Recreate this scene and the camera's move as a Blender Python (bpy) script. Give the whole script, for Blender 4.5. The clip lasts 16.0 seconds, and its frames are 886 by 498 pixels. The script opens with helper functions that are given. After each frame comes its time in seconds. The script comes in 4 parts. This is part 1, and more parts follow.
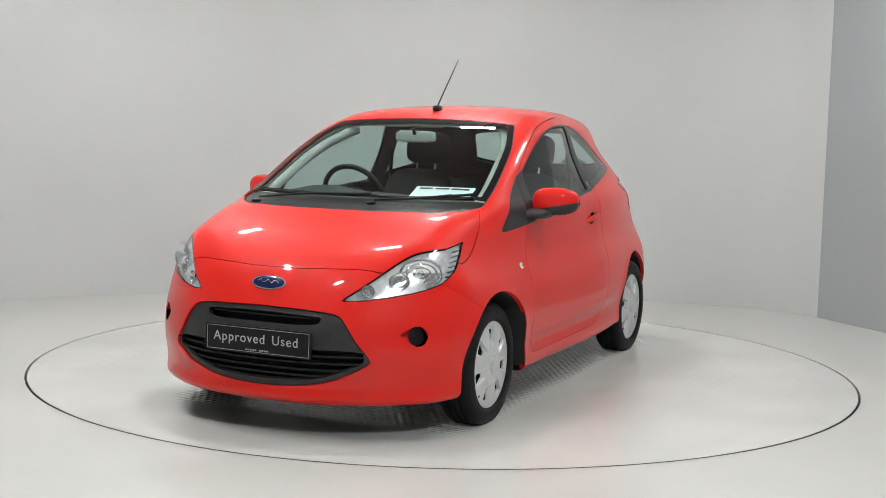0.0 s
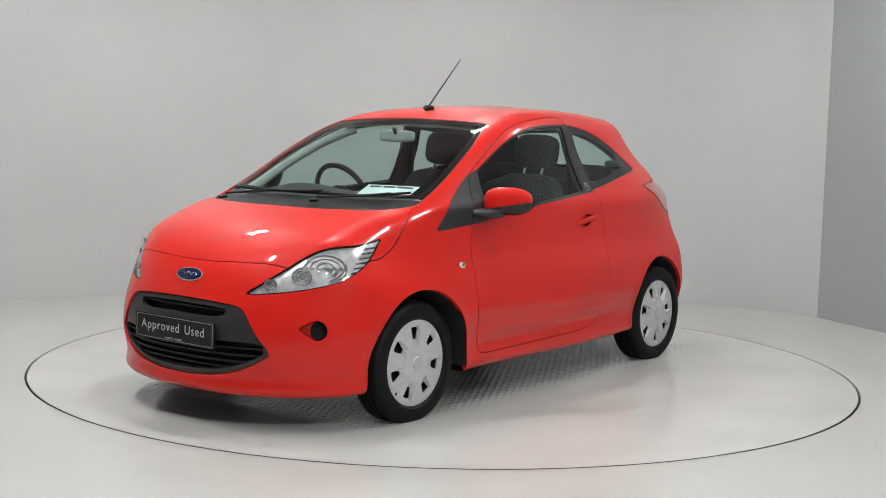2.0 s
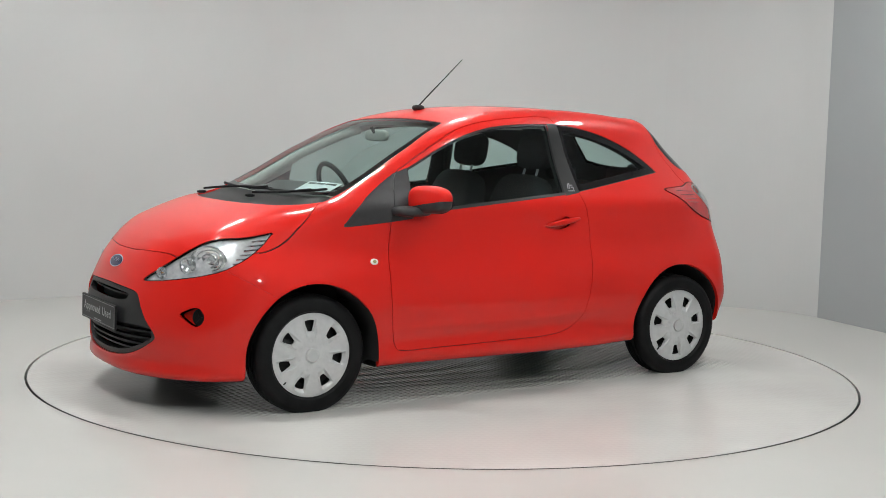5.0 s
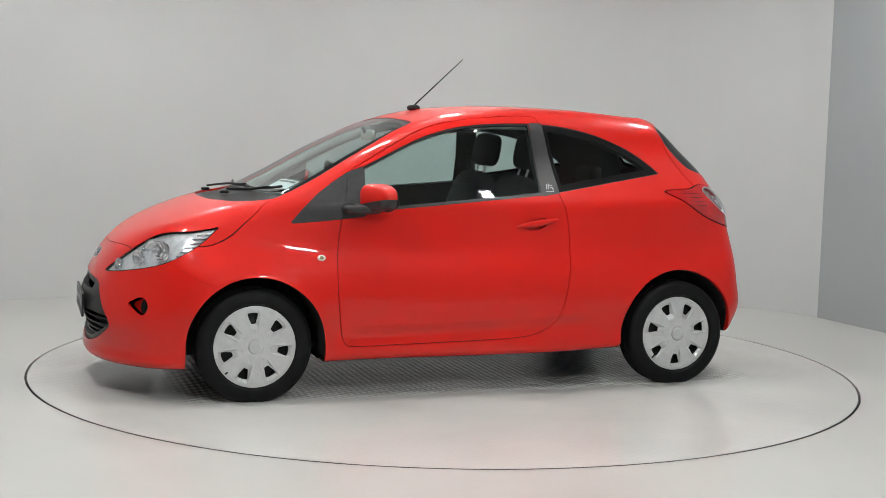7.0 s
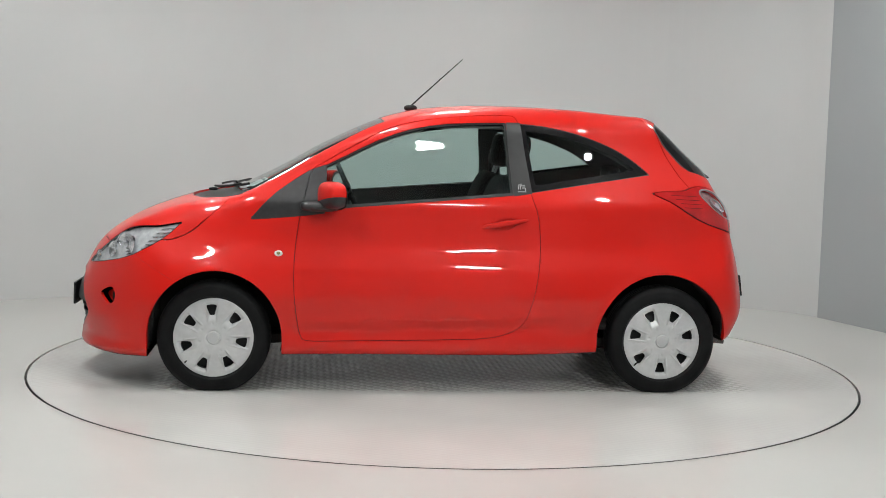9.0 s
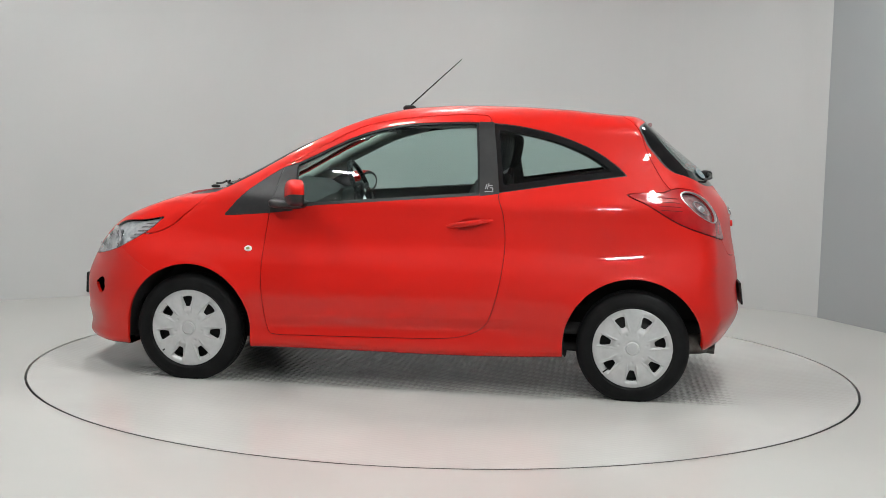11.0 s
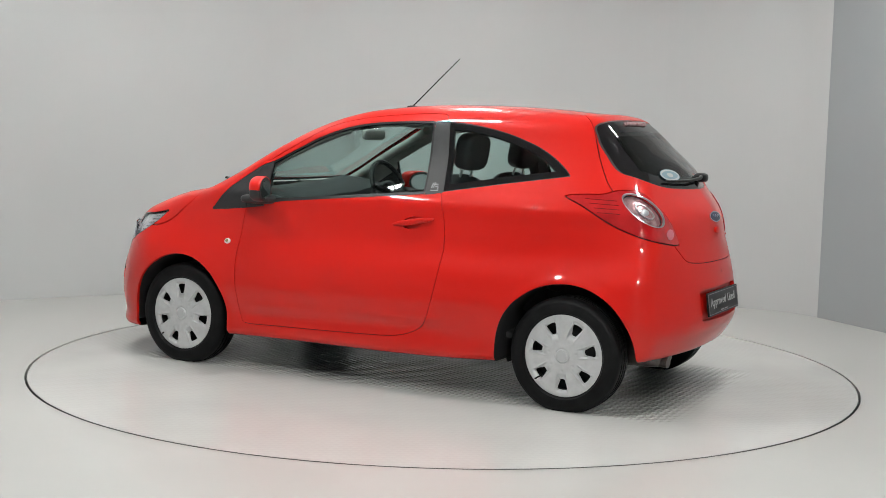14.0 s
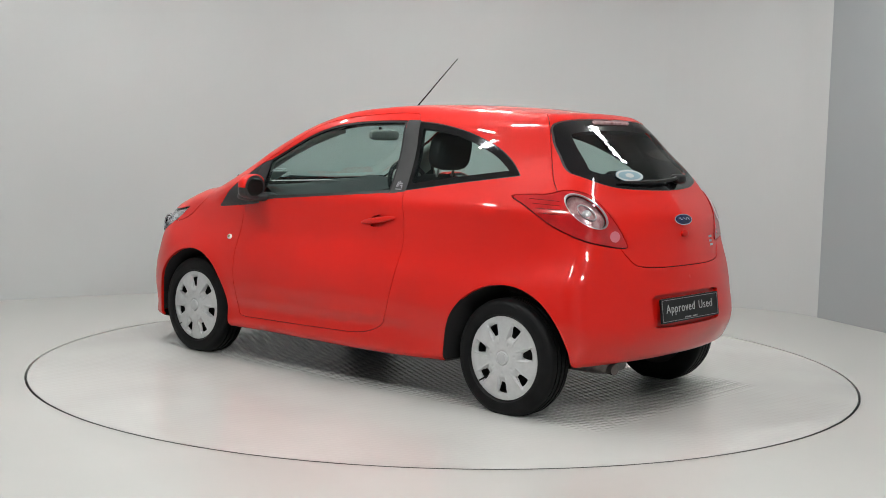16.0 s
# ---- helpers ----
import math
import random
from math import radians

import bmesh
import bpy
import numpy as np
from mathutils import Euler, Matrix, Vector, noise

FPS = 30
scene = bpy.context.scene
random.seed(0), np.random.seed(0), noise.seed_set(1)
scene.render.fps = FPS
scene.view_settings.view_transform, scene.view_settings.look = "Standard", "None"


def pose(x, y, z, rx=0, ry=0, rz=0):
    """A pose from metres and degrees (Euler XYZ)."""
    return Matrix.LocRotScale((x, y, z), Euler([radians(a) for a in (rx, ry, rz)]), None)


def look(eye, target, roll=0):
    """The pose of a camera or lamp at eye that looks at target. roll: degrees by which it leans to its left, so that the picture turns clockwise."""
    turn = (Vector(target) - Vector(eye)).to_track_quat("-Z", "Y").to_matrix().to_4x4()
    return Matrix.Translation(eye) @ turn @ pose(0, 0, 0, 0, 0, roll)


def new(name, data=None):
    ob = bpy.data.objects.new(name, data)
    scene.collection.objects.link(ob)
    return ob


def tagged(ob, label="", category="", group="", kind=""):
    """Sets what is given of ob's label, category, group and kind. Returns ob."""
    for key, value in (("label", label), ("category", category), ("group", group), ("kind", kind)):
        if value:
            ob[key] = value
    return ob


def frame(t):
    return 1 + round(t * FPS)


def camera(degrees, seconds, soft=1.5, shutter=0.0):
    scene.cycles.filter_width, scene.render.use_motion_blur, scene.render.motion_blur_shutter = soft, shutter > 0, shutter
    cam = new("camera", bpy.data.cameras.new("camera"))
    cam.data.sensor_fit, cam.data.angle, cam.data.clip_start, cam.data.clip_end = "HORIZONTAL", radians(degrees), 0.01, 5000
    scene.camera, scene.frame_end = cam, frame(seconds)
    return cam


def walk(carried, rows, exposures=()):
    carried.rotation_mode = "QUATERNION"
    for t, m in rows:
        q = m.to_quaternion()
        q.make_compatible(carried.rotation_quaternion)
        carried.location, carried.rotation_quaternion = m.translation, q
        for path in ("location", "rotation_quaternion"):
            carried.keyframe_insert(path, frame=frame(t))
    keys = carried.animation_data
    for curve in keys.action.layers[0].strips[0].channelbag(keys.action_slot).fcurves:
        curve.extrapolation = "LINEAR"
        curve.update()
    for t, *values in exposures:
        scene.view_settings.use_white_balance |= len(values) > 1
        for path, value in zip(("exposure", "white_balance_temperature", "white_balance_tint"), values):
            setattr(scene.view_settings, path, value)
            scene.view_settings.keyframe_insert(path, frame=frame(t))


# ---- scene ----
# Camera: stands still, slightly above roof height, leaning a little.
EYE = (0.0, -7.220, 1.343)
PAN, TILT, ROLL = -0.00231, -0.09444, 1.493
cam = camera(38.43, 16.0, soft=0.8)
CAM_POSE = look(EYE, (EYE[0] + math.sin(PAN) * math.cos(TILT), EYE[1] + math.cos(PAN) * math.cos(TILT), EYE[2] + math.sin(TILT)), ROLL)
walk(cam, [(0.0, CAM_POSE), (16.0, CAM_POSE)], exposures=[(0.0, 0.14), (0.6, 0.12), (2.5, 0.0), (16.0, 0.0)])

# Turntable: heading of the car over time, a steady turn of about 6.65 degrees a second.
HEADING = [(0.0, 245.97), (1.0, 239.2), (2.0, 232.57), (3.0, 226.01), (4.0, 219.41), (6.5, 202.86), (7.5, 196.18), (9.0, 186.18),
           (11.5, 169.62), (13.0, 159.58), (14.5, 149.59), (16.0, 139.6)]
CAR_X, CAR_Y, CAR_TURN = 0.096, 0.042, -0.66


def heading(t):
    return float(np.interp(t, [h[0] for h in HEADING], [h[1] for h in HEADING]))


# ---- light ----
world = bpy.data.worlds.new("studio_dark")
world.use_nodes = True
world.node_tree.nodes["Background"].inputs[0].default_value = (0.5, 0.55, 0.6, 1)
world.node_tree.nodes["Background"].inputs[1].default_value = 0.02
scene.world = world
scene.view_settings.exposure = 0.0
LAMP_POWER = 435.0
FLOOD_POWER = 225.0


# ---- materials ----
def material(name, color, rough=0.5, metal=0.0, spec=0.5, coat=0.0, coat_rough=0.03):
    m = bpy.data.materials.new(name)
    m.use_nodes = True
    b = m.node_tree.nodes["Principled BSDF"]
    b.inputs["Base Color"].default_value = (*color, 1)
    b.inputs["Roughness"].default_value = rough
    b.inputs["Metallic"].default_value = metal
    b.inputs["Specular IOR Level"].default_value = spec
    b.inputs["Coat Weight"].default_value = coat
    b.inputs["Coat Roughness"].default_value = coat_rough
    return m


def bsdf(m):
    return m.node_tree.nodes["Principled BSDF"]


def node(m, kind, **values):
    n = m.node_tree.nodes.new(kind)
    for k, v in values.items():
        n.inputs[k].default_value = v
    return n


def link(m, a, b):
    m.node_tree.links.new(a, b)


def mottled(m, color_a, color_b, scale, detail=4.0, rough=None, bump=0.0, bump_scale=None):
    """Two-tone noise in the base colour, optional roughness range and bump."""
    tc = node(m, "ShaderNodeTexCoord")
    n = node(m, "ShaderNodeTexNoise", Scale=scale, Detail=detail)
    link(m, tc.outputs["Object"], n.inputs["Vector"])
    r = node(m, "ShaderNodeValToRGB")
    r.color_ramp.elements[0].position, r.color_ramp.elements[1].position = 0.3, 0.7
    r.color_ramp.elements[0].color, r.color_ramp.elements[1].color = (*color_a, 1), (*color_b, 1)
    link(m, n.outputs["Fac"], r.inputs["Fac"])
    link(m, r.outputs["Color"], bsdf(m).inputs["Base Color"])
    if rough:
        q = node(m, "ShaderNodeMapRange")
        q.inputs["To Min"].default_value, q.inputs["To Max"].default_value = rough
        link(m, n.outputs["Fac"], q.inputs["Value"])
        link(m, q.outputs["Result"], bsdf(m).inputs["Roughness"])
    if bump:
        n2 = node(m, "ShaderNodeTexNoise", Scale=bump_scale or scale * 8, Detail=3.0)
        link(m, tc.outputs["Object"], n2.inputs["Vector"])
        bp = node(m, "ShaderNodeBump", Strength=bump, Distance=0.002)
        link(m, n2.outputs["Fac"], bp.inputs["Height"])
        link(m, bp.outputs["Normal"], bsdf(m).inputs["Normal"])
    return m


WALL = mottled(material("wall_paint", (0.7, 0.7, 0.7), 0.55), (0.475, 0.482, 0.480), (0.505, 0.51, 0.506), 0.8, bump=0.05, bump_scale=60)
FLOOR = mottled(material("floor_paint", (0.7, 0.7, 0.68), 0.3), (0.45, 0.444, 0.425), (0.49, 0.48, 0.46), 1.2, rough=(0.25, 0.4), bump=0.04, bump_scale=40)
CEILING = mottled(material("ceiling_paint", (0.45, 0.45, 0.45), 0.7), (0.42, 0.42, 0.42), (0.47, 0.47, 0.465), 1.0)
# right wall: same finish as the back wall, set darker and slightly bluer
WALL_DARKER = mottled(material("wall_darker", (0.4, 0.4, 0.4), 0.55), (0.30, 0.317, 0.324), (0.322, 0.336, 0.34), 0.8, bump=0.05, bump_scale=60)
DECK = mottled(material("deck_paint", (0.6, 0.6, 0.58), 0.3, spec=0.22), (0.49, 0.484, 0.463), (0.54, 0.53, 0.508), 1.5, rough=(0.14, 0.24))


def honeycomb(m, pitch, strength):
    """Fine raised honeycomb relief from three crossing waves, and sparse dark scuffs."""
    tc = node(m, "ShaderNodeTexCoord")
    total = None
    for turn in (0.0, 60.0, 120.0):
        mp = node(m, "ShaderNodeMapping")
        mp.inputs["Rotation"].default_value = (0, 0, radians(turn))
        link(m, tc.outputs["Object"], mp.inputs["Vector"])
        wv = node(m, "ShaderNodeTexWave", Scale=2 * math.pi / (20 * pitch * 0.866))
        link(m, mp.outputs[0], wv.inputs["Vector"])
        if total is None:
            total = wv.outputs["Fac"]
        else:
            ad = node(m, "ShaderNodeMath")
            link(m, total, ad.inputs[0])
            link(m, wv.outputs["Fac"], ad.inputs[1])
            total = ad.outputs[0]
    bp = node(m, "ShaderNodeBump", Strength=strength, Distance=0.006)
    sx = node(m, "ShaderNodeSeparateXYZ")
    link(m, tc.outputs["Object"], sx.inputs[0])
    ab = node(m, "ShaderNodeMath")
    ab.operation = "ABSOLUTE"
    link(m, sx.outputs["Y"], ab.inputs[0])
    mk = node(m, "ShaderNodeMapRange")
    mk.interpolation_type = "SMOOTHSTEP"
    mk.inputs["From Min"].default_value, mk.inputs["From Max"].default_value = 0.66, 0.82
    mk.inputs["To Min"].default_value, mk.inputs["To Max"].default_value = 1.0, 0.015
    link(m, ab.outputs[0], mk.inputs["Value"])
    mu = node(m, "ShaderNodeMath")
    mu.operation = "MULTIPLY"
    link(m, total, mu.inputs[0])
    ax = node(m, "ShaderNodeMath")
    ax.operation = "ABSOLUTE"
    link(m, sx.outputs["X"], ax.inputs[0])
    mk2 = node(m, "ShaderNodeMapRange")
    mk2.interpolation_type = "SMOOTHSTEP"
    mk2.inputs["From Min"].default_value, mk2.inputs["From Max"].default_value = 1.38, 1.62
    mk2.inputs["To Min"].default_value, mk2.inputs["To Max"].default_value = 1.0, 0.02
    link(m, ax.outputs[0], mk2.inputs["Value"])
    both = node(m, "ShaderNodeMath")
    both.operation = "MULTIPLY"
    link(m, mk.outputs[0], both.inputs[0])
    link(m, mk2.outputs[0], both.inputs[1])
    link(m, both.outputs[0], mu.inputs[1])
    link(m, mu.outputs[0], bp.inputs["Height"])
    link(m, bp.outputs["Normal"], bsdf(m).inputs["Normal"])
    col = bsdf(m).inputs["Base Color"].links[0].from_socket
    mp = node(m, "ShaderNodeMapping")
    mp.inputs["Scale"].default_value = (14.0, 40.0, 1.0)
    link(m, tc.outputs["Object"], mp.inputs["Vector"])
    nz = node(m, "ShaderNodeTexNoise", Scale=1.0, Detail=6.0)
    link(m, mp.outputs[0], nz.inputs["Vector"])
    rp = node(m, "ShaderNodeValToRGB")
    rp.color_ramp.elements[0].position, rp.color_ramp.elements[1].position = 0.86, 0.875
    rp.color_ramp.elements[1].color = (0.6, 0.6, 0.6, 1)
    link(m, nz.outputs["Fac"], rp.inputs["Fac"])
    mx = node(m, "ShaderNodeMix")
    mx.data_type = "RGBA"
    link(m, rp.outputs["Color"], mx.inputs[0])
    link(m, col, mx.inputs[6])
    mx.inputs[7].default_value = (0.2, 0.19, 0.18, 1)
    link(m, mx.outputs[2], bsdf(m).inputs["Base Color"])


honeycomb(DECK, 0.040, 1.0)
RED = mottled(material("red_paint", (0.60, 0.008, 0.004), 0.45, spec=0.15, coat=0.65, coat_rough=0.035), (0.60, 0.0085, 0.004), (0.64, 0.0095, 0.0045), 2.5)
BLACK = mottled(material("black_plastic", (0.009, 0.009, 0.0095), 0.45, spec=0.25), (0.006, 0.006, 0.0065), (0.011, 0.011, 0.0115), 20)
RUBBER = mottled(material("tyre_rubber", (0.011, 0.011, 0.012), 0.55, spec=0.15), (0.004, 0.004, 0.0045), (0.009, 0.009, 0.0095), 14, rough=(0.42, 0.65), bump=0.25, bump_scale=220)
SILVER = mottled(material("silver_cover", (0.6, 0.61, 0.62), 0.35, metal=0.25), (0.50, 0.505, 0.51), (0.57, 0.575, 0.58), 30, rough=(0.28, 0.42))
DARK = material("dark_underbody", (0.012, 0.012, 0.013), 0.8)
TRIM = mottled(material("black_trim", (0.03, 0.03, 0.032), 0.45), (0.014, 0.014, 0.015), (0.024, 0.024, 0.026), 30, rough=(0.4, 0.55), bump=0.15, bump_scale=700)
PILLAR_GREY = mottled(material("pillar_plastic", (0.08, 0.08, 0.085), 0.45), (0.010, 0.010, 0.011), (0.018, 0.018, 0.019), 18, rough=(0.35, 0.5))
FRIT = material("glass_border", (0.006, 0.006, 0.007), 0.06)
INTERIOR = mottled(material("cabin_plastic", (0.02, 0.02, 0.021), 0.7), (0.016, 0.016, 0.017), (0.026, 0.026, 0.027), 25)
HEADLINER = mottled(material("headliner_cloth", (0.42, 0.41, 0.38), 0.9), (0.40, 0.39, 0.36), (0.46, 0.45, 0.42), 60)


def pane(name, tint, gloss_rough=0.01, face=0.045):
    """A thin sheet of glass: tinted see-through with a mirror gloss that grows at grazing angles."""
    m = bpy.data.materials.new(name)
    m.use_nodes = True
    nt = m.node_tree
    nt.nodes.remove(nt.nodes["Principled BSDF"])
    tr = node(m, "ShaderNodeBsdfTransparent", Color=(*tint, 1))
    gl = node(m, "ShaderNodeBsdfGlossy", Roughness=gloss_rough)
    lw = node(m, "ShaderNodeLayerWeight", Blend=0.5)
    pw = node(m, "ShaderNodeMath")
    pw.operation = "POWER"
    pw.inputs[1].default_value = 5.0
    link(m, lw.outputs["Facing"], pw.inputs[0])
    fr = node(m, "ShaderNodeMath")
    fr.operation = "MULTIPLY_ADD"
    fr.inputs[1].default_value, fr.inputs[2].default_value = 1 - face, face
    link(m, pw.outputs[0], fr.inputs[0])
    mx = node(m, "ShaderNodeMixShader")
    link(m, fr.outputs[0], mx.inputs[0])
    link(m, tr.outputs[0], mx.inputs[1])
    link(m, gl.outputs[0], mx.inputs[2])
    link(m, mx.outputs[0], nt.nodes["Material Output"].inputs[0])
    return m


GLASS = pane("tinted_glass", (0.72, 0.84, 0.82))
LENS = pane("clear_lens", (0.93, 0.94, 0.95))
STEEL = material("black_steel", (0.02, 0.02, 0.02), 0.5, metal=0.3)
STEEL_PALE = mottled(material("exhaust_metal", (0.3, 0.28, 0.26), 0.4, metal=0.9), (0.08, 0.07, 0.065), (0.2, 0.18, 0.17), 20, rough=(0.3, 0.6))
SILVER_DARK = material("grey_disc", (0.50, 0.51, 0.52), 0.35, metal=0.3)
CHROME = material("chrome", (0.85, 0.86, 0.88), 0.08, metal=1.0)
LAMP_SILVER = mottled(material("lamp_silver", (0.6, 0.61, 0.62), 0.3, metal=0.45), (0.60, 0.61, 0.62), (0.92, 0.93, 0.94), 30, rough=(0.10, 0.24), bump=1.0, bump_scale=42)
BOWL = mottled(material("lamp_bowl", (0.86, 0.87, 0.89), 0.08, metal=1.0), (0.78, 0.79, 0.81), (0.90, 0.91, 0.93), 12, rough=(0.05, 0.12), bump=0.7, bump_scale=55)
CHROME_DULL = material("satin_silver", (0.62, 0.63, 0.65), 0.28, metal=0.9)
MIRROR = material("mirror_glass", (0.9, 0.9, 0.9), 0.01, metal=1.0)
AMBER = material("amber_bulb", (0.55, 0.28, 0.10), 0.15, coat=1.0)
RED_LENS = mottled(material("red_lens", (0.45, 0.006, 0.008), 0.12, coat=1.0), (0.36, 0.005, 0.007), (0.55, 0.009, 0.011), 14)
RED_DEEP = material("deep_red_lens", (0.12, 0.003, 0.004), 0.15, coat=1.0)
PINK = material("pink_lens", (0.62, 0.16, 0.20), 0.15, coat=1.0)
PINK_SILVER = mottled(material("pink_silver", (0.7, 0.4, 0.42), 0.2, metal=0.5), (0.48, 0.20, 0.21), (0.80, 0.55, 0.55), 45, rough=(0.12, 0.3), bump=0.6, bump_scale=90)
LENS_SOLID = material("indicator_lens", (0.75, 0.74, 0.68), 0.12, coat=1.0)
OLIVE = material("indicator_bulb", (0.25, 0.24, 0.10), 0.2)
GRILLE_GREY = mottled(material("grille_plastic", (0.05, 0.05, 0.052), 0.45), (0.013, 0.013, 0.014), (0.021, 0.021, 0.022), 25, rough=(0.38, 0.52), bump=0.1, bump_scale=800)
PLATE = mottled(material("plate_black", (0.008, 0.008, 0.009), 0.35, spec=0.25), (0.006, 0.006, 0.007), (0.010, 0.010, 0.011), 12)
WHITE_PRINT = material("white_print", (0.40, 0.41, 0.41), 0.5)
GREY_PRINT = material("grey_print", (0.30, 0.30, 0.31), 0.5)
BLUE = material("blue_enamel", (0.004, 0.011, 0.065), 0.2, coat=0.3)
STICKER_BLUE = material("sticker_blue", (0.16, 0.26, 0.30), 0.4)
FABRIC = mottled(material("seat_fabric", (0.025, 0.025, 0.028), 0.95), (0.018, 0.018, 0.02), (0.032, 0.032, 0.035), 40, bump=0.3, bump_scale=500)
PAPER = material("paper", (0.78, 0.79, 0.80), 0.6)
GLOW = material("lamp_glow", (1, 1, 1))
bsdf(GLOW).inputs["Emission Color"].default_value = (0.97, 1.0, 0.985, 1)
bsdf(GLOW).inputs["Emission Strength"].default_value = LAMP_POWER
FLOOD = material("flood_glow", (1, 1, 1))
bsdf(FLOOD).inputs["Emission Color"].default_value = (0.97, 1.0, 0.985, 1)
bsdf(FLOOD).inputs["Emission Strength"].default_value = FLOOD_POWER


# ---- mesh helpers ----
def mesh_object(name, verts, faces, mat, parent=None, smooth=False):
    me = bpy.data.meshes.new(name)
    me.from_pydata([tuple(v) for v in verts], [], [tuple(f) for f in faces])
    me.materials.append(mat)
    if smooth:
        me.shade_smooth()
    ob = new(name, me)
    ob.parent = parent
    return ob


def part(name, bm, mat, parent=None, label="", smooth=True):
    me = bpy.data.meshes.new(name)
    bm.to_mesh(me)
    bm.free()
    me.materials.append(mat)
    if smooth:
        me.shade_smooth()
    ob = new(name, me)
    ob.parent = parent
    return tagged(ob, label) if label else ob


# ---- room ----
def spline(points, n, closed=False):
    """Catmull-Rom curve through the points."""
    p = [np.array(q, float) for q in points]
    out, m = [], len(p)
    for i in range(m if closed else m - 1):
        if closed:
            a, b, c, d = p[(i - 1) % m], p[i], p[(i + 1) % m], p[(i + 2) % m]
        else:
            a, b, c, d = p[max(i - 1, 0)], p[i], p[i + 1], p[min(i + 2, m - 1)]
        for k in range(n):
            t = k / n
            out.append(0.5 * (2 * b + (c - a) * t + (2 * a - 5 * b + 4 * c - d) * t * t + (3 * b - a - 3 * c + d) * t ** 3))
    if not closed:
        out.append(p[-1])
    return np.array(out)


RIM = 2.279
ROOM_H = 3.22
back = spline([(-5.2, -0.6), (-4.5, 0.9), (-3.26, 2.03), (-2.2, 2.68), (-1.0, 3.05), (0.4, 3.12), (1.6, 2.98), (2.32, 2.70), (2.62, 2.53), (2.81, 2.28)], 8)
right = np.array([(2.81, 2.28), (3.09, 1.59), (4.3, -1.4), (4.6, -4.0), (4.6, -9.5)])
rear = np.array([(4.6, -9.5), (-5.2, -9.5), (-5.2, -0.6)])


def wall(name, path, label, mat):
    """A wall 0.12 m thick that follows a plan path, seen from the room."""
    n = len(path)
    d = np.gradient(path, axis=0) if n > 2 else np.array([path[1] - path[0]] * 2)
    d /= np.linalg.norm(d, axis=1)[:, None]
    out = path + 0.12 * np.stack([-d[:, 1], d[:, 0]], 1)
    v = [(x, y, z) for z in (0.0, ROOM_H) for x, y in path] + [(x, y, z) for z in (0.0, ROOM_H) for x, y in out]
    f = []
    for i in range(n - 1):
        f += [(i, i + 1, n + i + 1, n + i), (2 * n + i + 1, 2 * n + i, 3 * n + i, 3 * n + i + 1), (n + i, n + i + 1, 3 * n + i + 1, 3 * n + i)]
    f += [(0, n, 3 * n, 2 * n), (n - 1, 2 * n + n - 1, 4 * n - 1, 2 * n - 1)]
    ob = mesh_object(name, v, f, mat, smooth=False)
    return tagged(ob, label, "wall", kind="structure")


wall("wall_back", back, "curved white painted studio wall", WALL)
wall("wall_right", right, "flat studio side wall, darker than the back wall", WALL_DARKER)
wall("wall_rear", rear, "white painted studio wall", WALL)


def disc(z, r0, r1, n=160):
    bm = bmesh.new()
    ring = lambda r: [bm.verts.new((r * math.cos(2 * math.pi * i / n), r * math.sin(2 * math.pi * i / n), z)) for i in range(n)]
    b = ring(r1)
    if r0 <= 0:
        bm.faces.new(b)
    else:
        a = ring(r0)
        for i in range(n):
            j = (i + 1) % n
            bm.faces.new((a[i], b[i], b[j], a[j]))
    return bm


def floor():
    """The studio floor with a round hole for the turntable."""
    n = 160
    bm = bmesh.new()
    a = [bm.verts.new(((RIM + 0.009) * math.cos(2 * math.pi * i / n), (RIM + 0.009) * math.sin(2 * math.pi * i / n), 0)) for i in range(n)]
    c = [bm.verts.new(((RIM + 0.009) * math.cos(2 * math.pi * i / n), (RIM + 0.009) * math.sin(2 * math.pi * i / n), -0.05)) for i in range(n)]
    b = [bm.verts.new((12 * math.cos(2 * math.pi * i / n), 12 * math.sin(2 * math.pi * i / n), 0)) for i in range(n)]
    for i in range(n):
        j = (i + 1) % n
        bm.faces.new((a[i], b[i], b[j], a[j]))
        bm.faces.new((c[i], a[i], a[j], c[j]))
    return tagged(part("floor", bm, FLOOR, smooth=False), "glossy off-white painted studio floor", "floor", kind="structure")


floor()
pit = part("floor_pit", disc(-0.05, 0, RIM + 0.02), BLACK, smooth=False)
tagged(pit, "dark gap below the turntable edge", "floor", kind="structure")
turntable = tagged(new("turntable"), "off-white round car turntable flush with floor", "turntable")
part("deck", disc(0.0, 0, RIM - 0.030), DECK, turntable, smooth=False)
part("rim_band", disc(0.0, RIM - 0.030, RIM - 0.004), DECK, turntable, "off-white edge band", smooth=False)
ceil = mesh_object("ceiling", [(-6, -10, ROOM_H), (6, -10, ROOM_H), (6, 4, ROOM_H), (-6, 4, ROOM_H), (-6, -10, ROOM_H + .1), (6, -10, ROOM_H + .1), (6, 4, ROOM_H + .1), (-6, 4, ROOM_H + .1)],
                   [(3, 2, 1, 0), (4, 5, 6, 7)], CEILING)
tagged(ceil, "grey painted studio ceiling", "ceiling", kind="structure")


